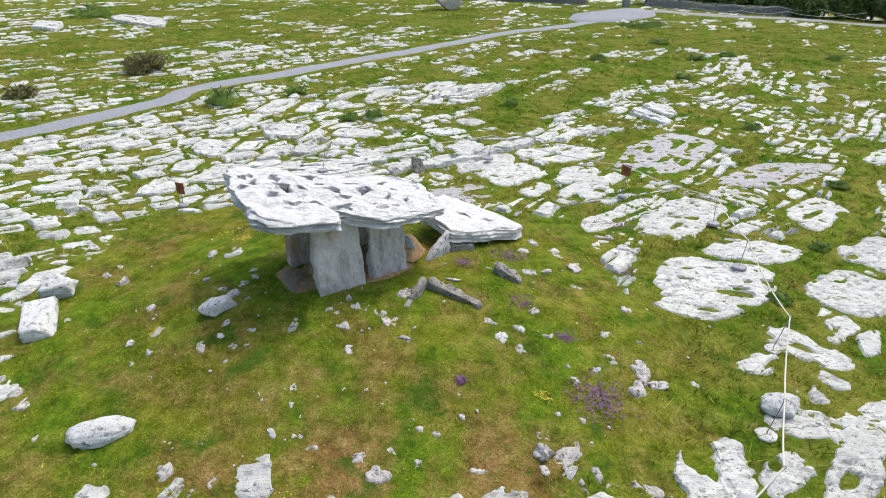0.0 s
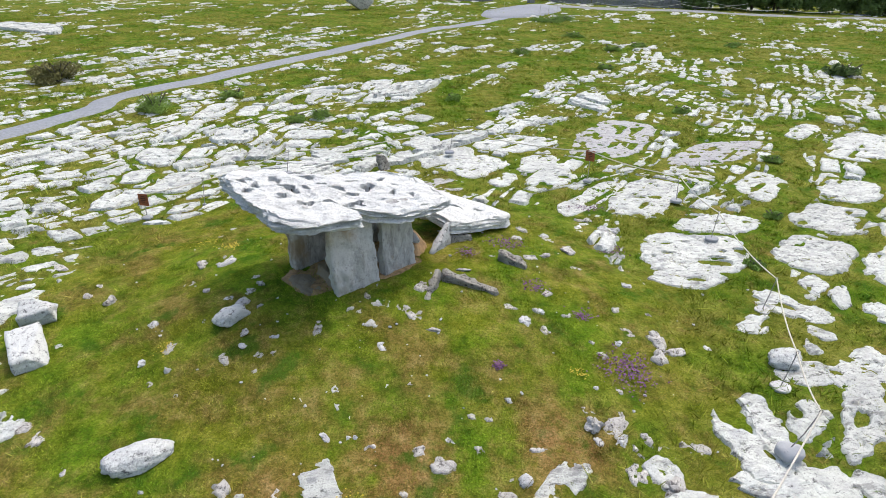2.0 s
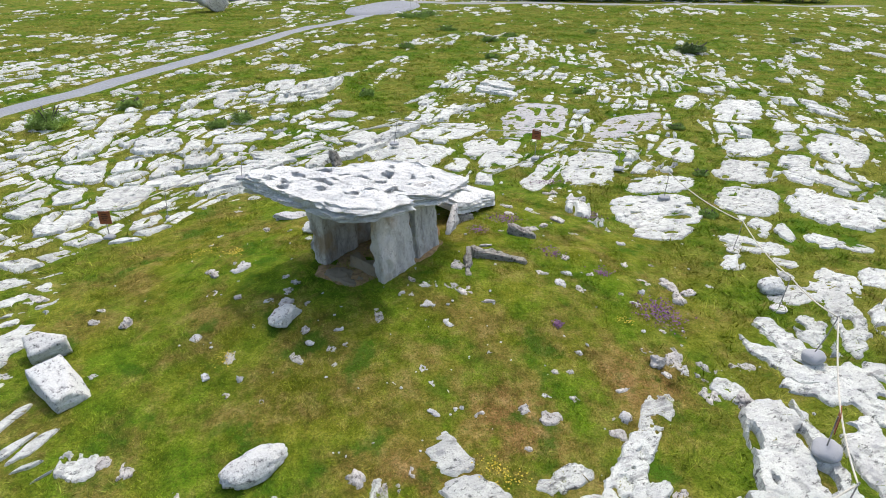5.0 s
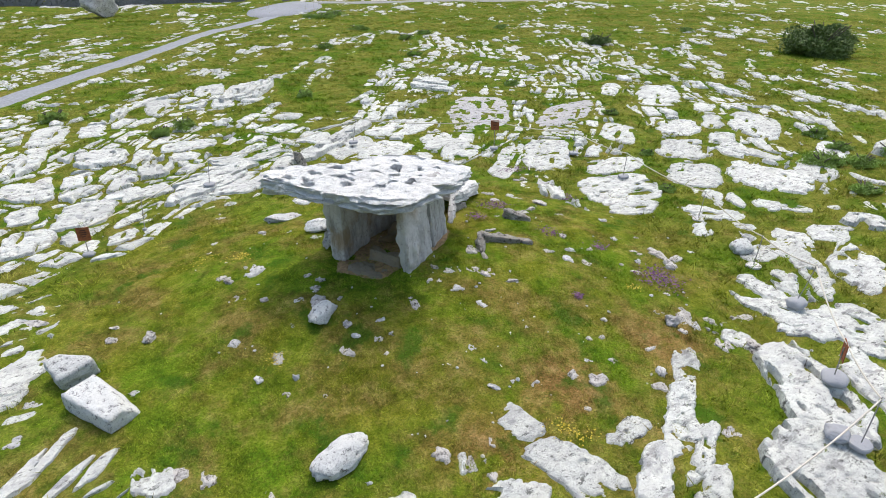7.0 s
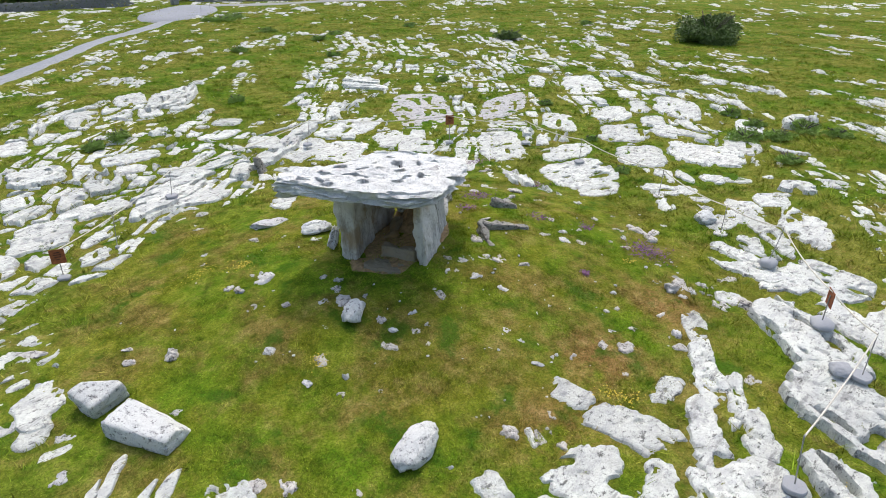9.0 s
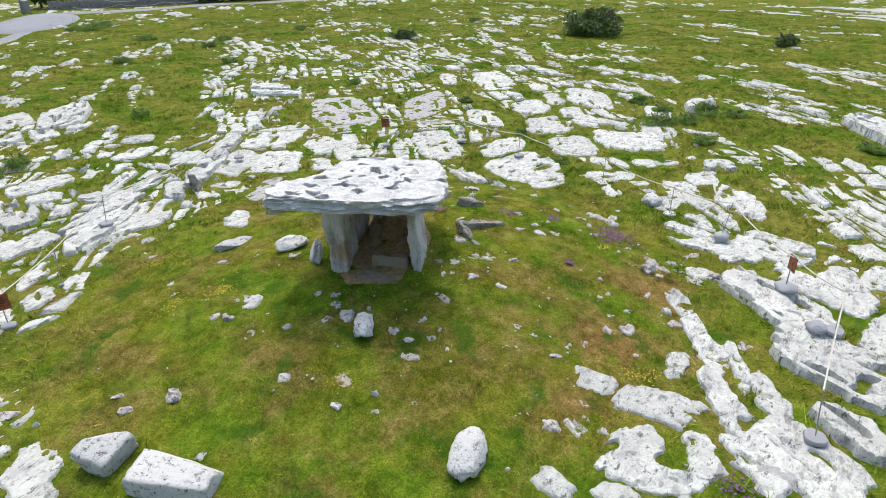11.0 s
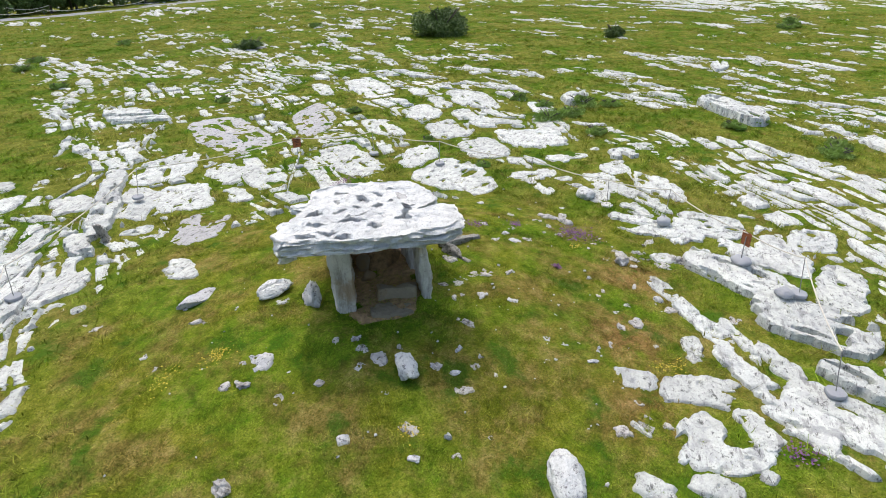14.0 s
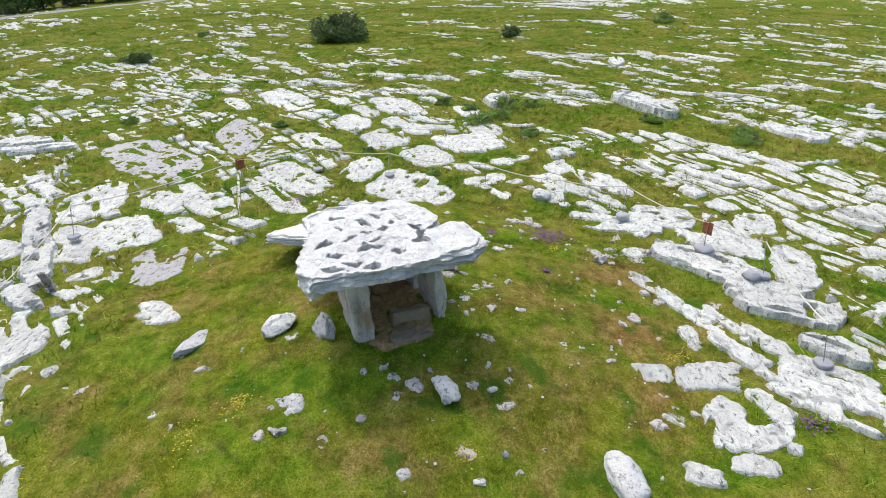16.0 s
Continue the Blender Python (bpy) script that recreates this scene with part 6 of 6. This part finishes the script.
def tree(x, y, h, w, seed):
    e = new("tree")
    z = gz(x, y)
    e.location = (x, y, z)
    tagged(e, "dark leafy hedgerow tree behind the stone wall", "tree", "trees along the lane")
    r = random.Random(seed)
    part("trunk", tube([(0, 0, -0.2), (0.1, 0.05, h * 0.25), (r.uniform(-.3, .3), r.uniform(-.3, .3), h * 0.6)], 0.13, 8), BARK, e)
    for k in range(5):
        a = k * 1.3 + r.uniform(0, 0.6)
        part("limb", tube([(0.05, 0, h * (0.2 + 0.06 * k)), (w * 0.25 * math.cos(a), w * 0.25 * math.sin(a), h * 0.5), (w * 0.42 * math.cos(a), w * 0.42 * math.sin(a), h * 0.7)], 0.05, 5), BARK, e)
    c = leaves(0, 0, h * 0.38, w * 0.62, w * 0.62, h * 0.60, 6000, 0.19, LEAF, seed, "crown")
    c.parent = e
    return e


tr = random.Random(3)
for (ax, ay), (bx, by) in zip([(-11, 92), (2, 86), (24, 80), (33, 76), (37.5, 72), (48, 69.5)], [(2, 86), (15, 80), (33, 76), (37.5, 73), (48, 69.5), (78, 62)]):
    L = math.hypot(bx - ax, by - ay)
    k = 0.0
    while k < L:
        f = k / L
        tree(ax + (bx - ax) * f + tr.uniform(-.8, .8), ay + (by - ay) * f + tr.uniform(-.2, 1.6), tr.uniform(3.6, 6.0), tr.uniform(3.2, 4.4), tr.randint(1, 9999))
        k += tr.uniform(2.0, 3.0)


# ---- turf details ----
def blades(name, n, sampler, hmin, hmax, width, mat, seed):
    r = np.random.default_rng(seed)
    x, y = sampler(r, n)
    z = ground_z(x, y)
    m = len(x)
    a = r.uniform(0, 2 * np.pi, m)
    h = r.uniform(hmin, hmax, m) * (0.6 + 0.55 * np.clip(fbm(x * 0.7, y * 0.7, 41, 3) + 0.5, 0, 1.6))
    w = width * r.uniform(0.6, 1.4, m)
    lean = r.normal(0, 1.1, (m, 2)) * h[:, None]
    A = np.stack([x - np.cos(a) * w, y - np.sin(a) * w, z - 0.01], -1)
    B = np.stack([x + np.cos(a) * w, y + np.sin(a) * w, z - 0.01], -1)
    C = np.stack([x + lean[:, 0], y + lean[:, 1], z + h], -1)
    return quads_object(name, np.stack([A, B, C], 1).reshape(-1, 3), m, mat, 3)


def near_turf(r, n):
    x, y = -1.6 + r.normal(0, 5.2, n), 10.0 + r.normal(0, 4.6, n)
    return x, y


def wide_turf(r, n):
    m = n // 9
    rad, a = 3 + 62 * r.uniform(0, 1, m) ** 0.75, r.uniform(0, 2 * np.pi, m)
    x, y = 2 + rad * np.cos(a), 12 + rad * np.sin(a)
    x, y = np.repeat(x, 9) + r.normal(0, 0.09, m * 9), np.repeat(y, 9) + r.normal(0, 0.09, m * 9)
    e = np.hypot((x + 2.2) / 6.4, (y - 10.5) / 6.2)
    ok = (line_distance(x, y, PATH) > 0.9) & (line_distance(x, y, ROAD) > 1.6) & (y > -25) & (x > -35) & (r.uniform(0.8, 1.3, len(x)) < e) & (rock_blocks(x, y)[0] < 0.02)
    x, y = x[ok], y[ok]
    bare = covered(x, y, 0.0)
    return x[~bare], y[~bare]


tagged(blades("grass", 380000, near_turf, 0.012, 0.04, 0.005, BLADE, 51), "short fine olive and green grass blades on the mound", "grass", kind="stuff")
tagged(blades("rough_grass", 1150000, wide_turf, 0.04, 0.15, 0.011, BLADE, 52), "longer rough grass growing in the rock joints", "grass", kind="stuff")


def patch(name, x, y, rx, ry, turn, n, mat, label, category, seed, hgt=0.05, size=0.018):
    """A low spread of small flowers or sprigs."""
    r = np.random.default_rng(seed)
    q = r.normal(0, 0.5, (n, 2)) * (rx, ry)
    c, s = math.cos(radians(turn)), math.sin(radians(turn))
    px, py = x + q[:, 0] * c - q[:, 1] * s, y + q[:, 0] * s + q[:, 1] * c
    P = np.stack([px, py, ground_z(px, py) + r.uniform(0.02, hgt, n)], -1)
    a = r.normal(size=(n, 3)) * (1, 1, 0.5)
    a /= np.linalg.norm(a, axis=1)[:, None]
    b = np.cross(a, np.array((0, 0, 1.0)))
    b /= np.linalg.norm(b, axis=1)[:, None]
    ln = size * r.uniform(0.6, 1.5, (n, 1))
    Q = np.stack([P - a * ln, P + b * ln, P + a * ln, P - b * ln], 1).reshape(-1, 3)
    return tagged(quads_object(name, Q, n, mat), label, category, kind="stuff")


patch("thyme_patch", 1.54, 10.25, 0.31, 0.26, 0, 104, HEATHER, "low purple thyme spreading in the turf", "flowers", 60)
patch("thyme_patch", 2.66, 8.15, 0.41, 0.38, 0, 161, HEATHER, "low purple thyme spreading in the turf", "flowers", 61)
patch("thyme_patch", 0.43, 11.55, 0.25, 0.23, 0, 104, HEATHER, "low purple thyme spreading in the turf", "flowers", 62)
patch("thyme_patch", 4.03, 12.48, 0.37, 0.36, 0, 140, HEATHER, "low purple thyme spreading in the turf", "flowers", 63)
patch("thyme_patch", 2.24, 9.44, 0.22, 0.17, 0, 104, HEATHER, "low purple thyme spreading in the turf", "flowers", 64)
patch("thyme_patch", 0.33, 8.13, 0.08, 0.08, 0, 104, HEATHER, "low purple thyme spreading in the turf", "flowers", 65)
patch("thyme_patch", 1.43, 12.20, 0.52, 0.34, 0, 184, HEATHER, "low purple thyme spreading in the turf", "flowers", 66)
patch("yellow_flowers", -1.89, 5.66, 0.25, 0.20, -35, 56, YELLOW, "scattered small yellow wildflowers in the turf", "flowers", 67, 0.09, 0.012)
patch("yellow_flowers", -2.09, 5.89, 0.31, 0.20, -60, 56, YELLOW, "scattered small yellow wildflowers in the turf", "flowers", 68, 0.09, 0.012)
patch("yellow_flowers", -4.56, 13.04, 0.31, 0.24, -60, 56, YELLOW, "scattered small yellow wildflowers in the turf", "flowers", 69, 0.09, 0.012)
patch("yellow_flowers", 1.66, 7.94, 0.17, 0.13, -35, 56, YELLOW, "scattered small yellow wildflowers in the turf", "flowers", 70, 0.09, 0.012)
patch("yellow_flowers", -1.38, 2.79, 0.22, 0.35, -60, 56, YELLOW, "scattered small yellow wildflowers in the turf", "flowers", 71, 0.09, 0.012)
patch("yellow_flowers", -4.54, 12.90, 0.17, 0.26, -82, 56, YELLOW, "scattered small yellow wildflowers in the turf", "flowers", 72, 0.09, 0.012)
patch("thyme_patch", -3.35, 3.92, 0.32, 0.25, -60, 104, HEATHER, "low purple thyme spreading in the turf", "flowers", 73)
patch("yellow_flowers", -5.15, 9.33, 0.13, 0.16, -35, 56, YELLOW, "scattered small yellow wildflowers in the turf", "flowers", 74, 0.09, 0.012)
patch("thyme_patch", 4.49, 15.20, 0.76, 0.24, 0, 188, HEATHER, "low purple thyme spreading in the turf", "flowers", 75)
patch("thyme_patch", 2.52, 7.98, 0.48, 0.45, -60, 224, HEATHER, "low purple thyme spreading in the turf", "flowers", 76)
patch("yellow_flowers", -5.19, 13.53, 0.40, 0.19, 0, 56, YELLOW, "scattered small yellow wildflowers in the turf", "flowers", 77, 0.09, 0.012)
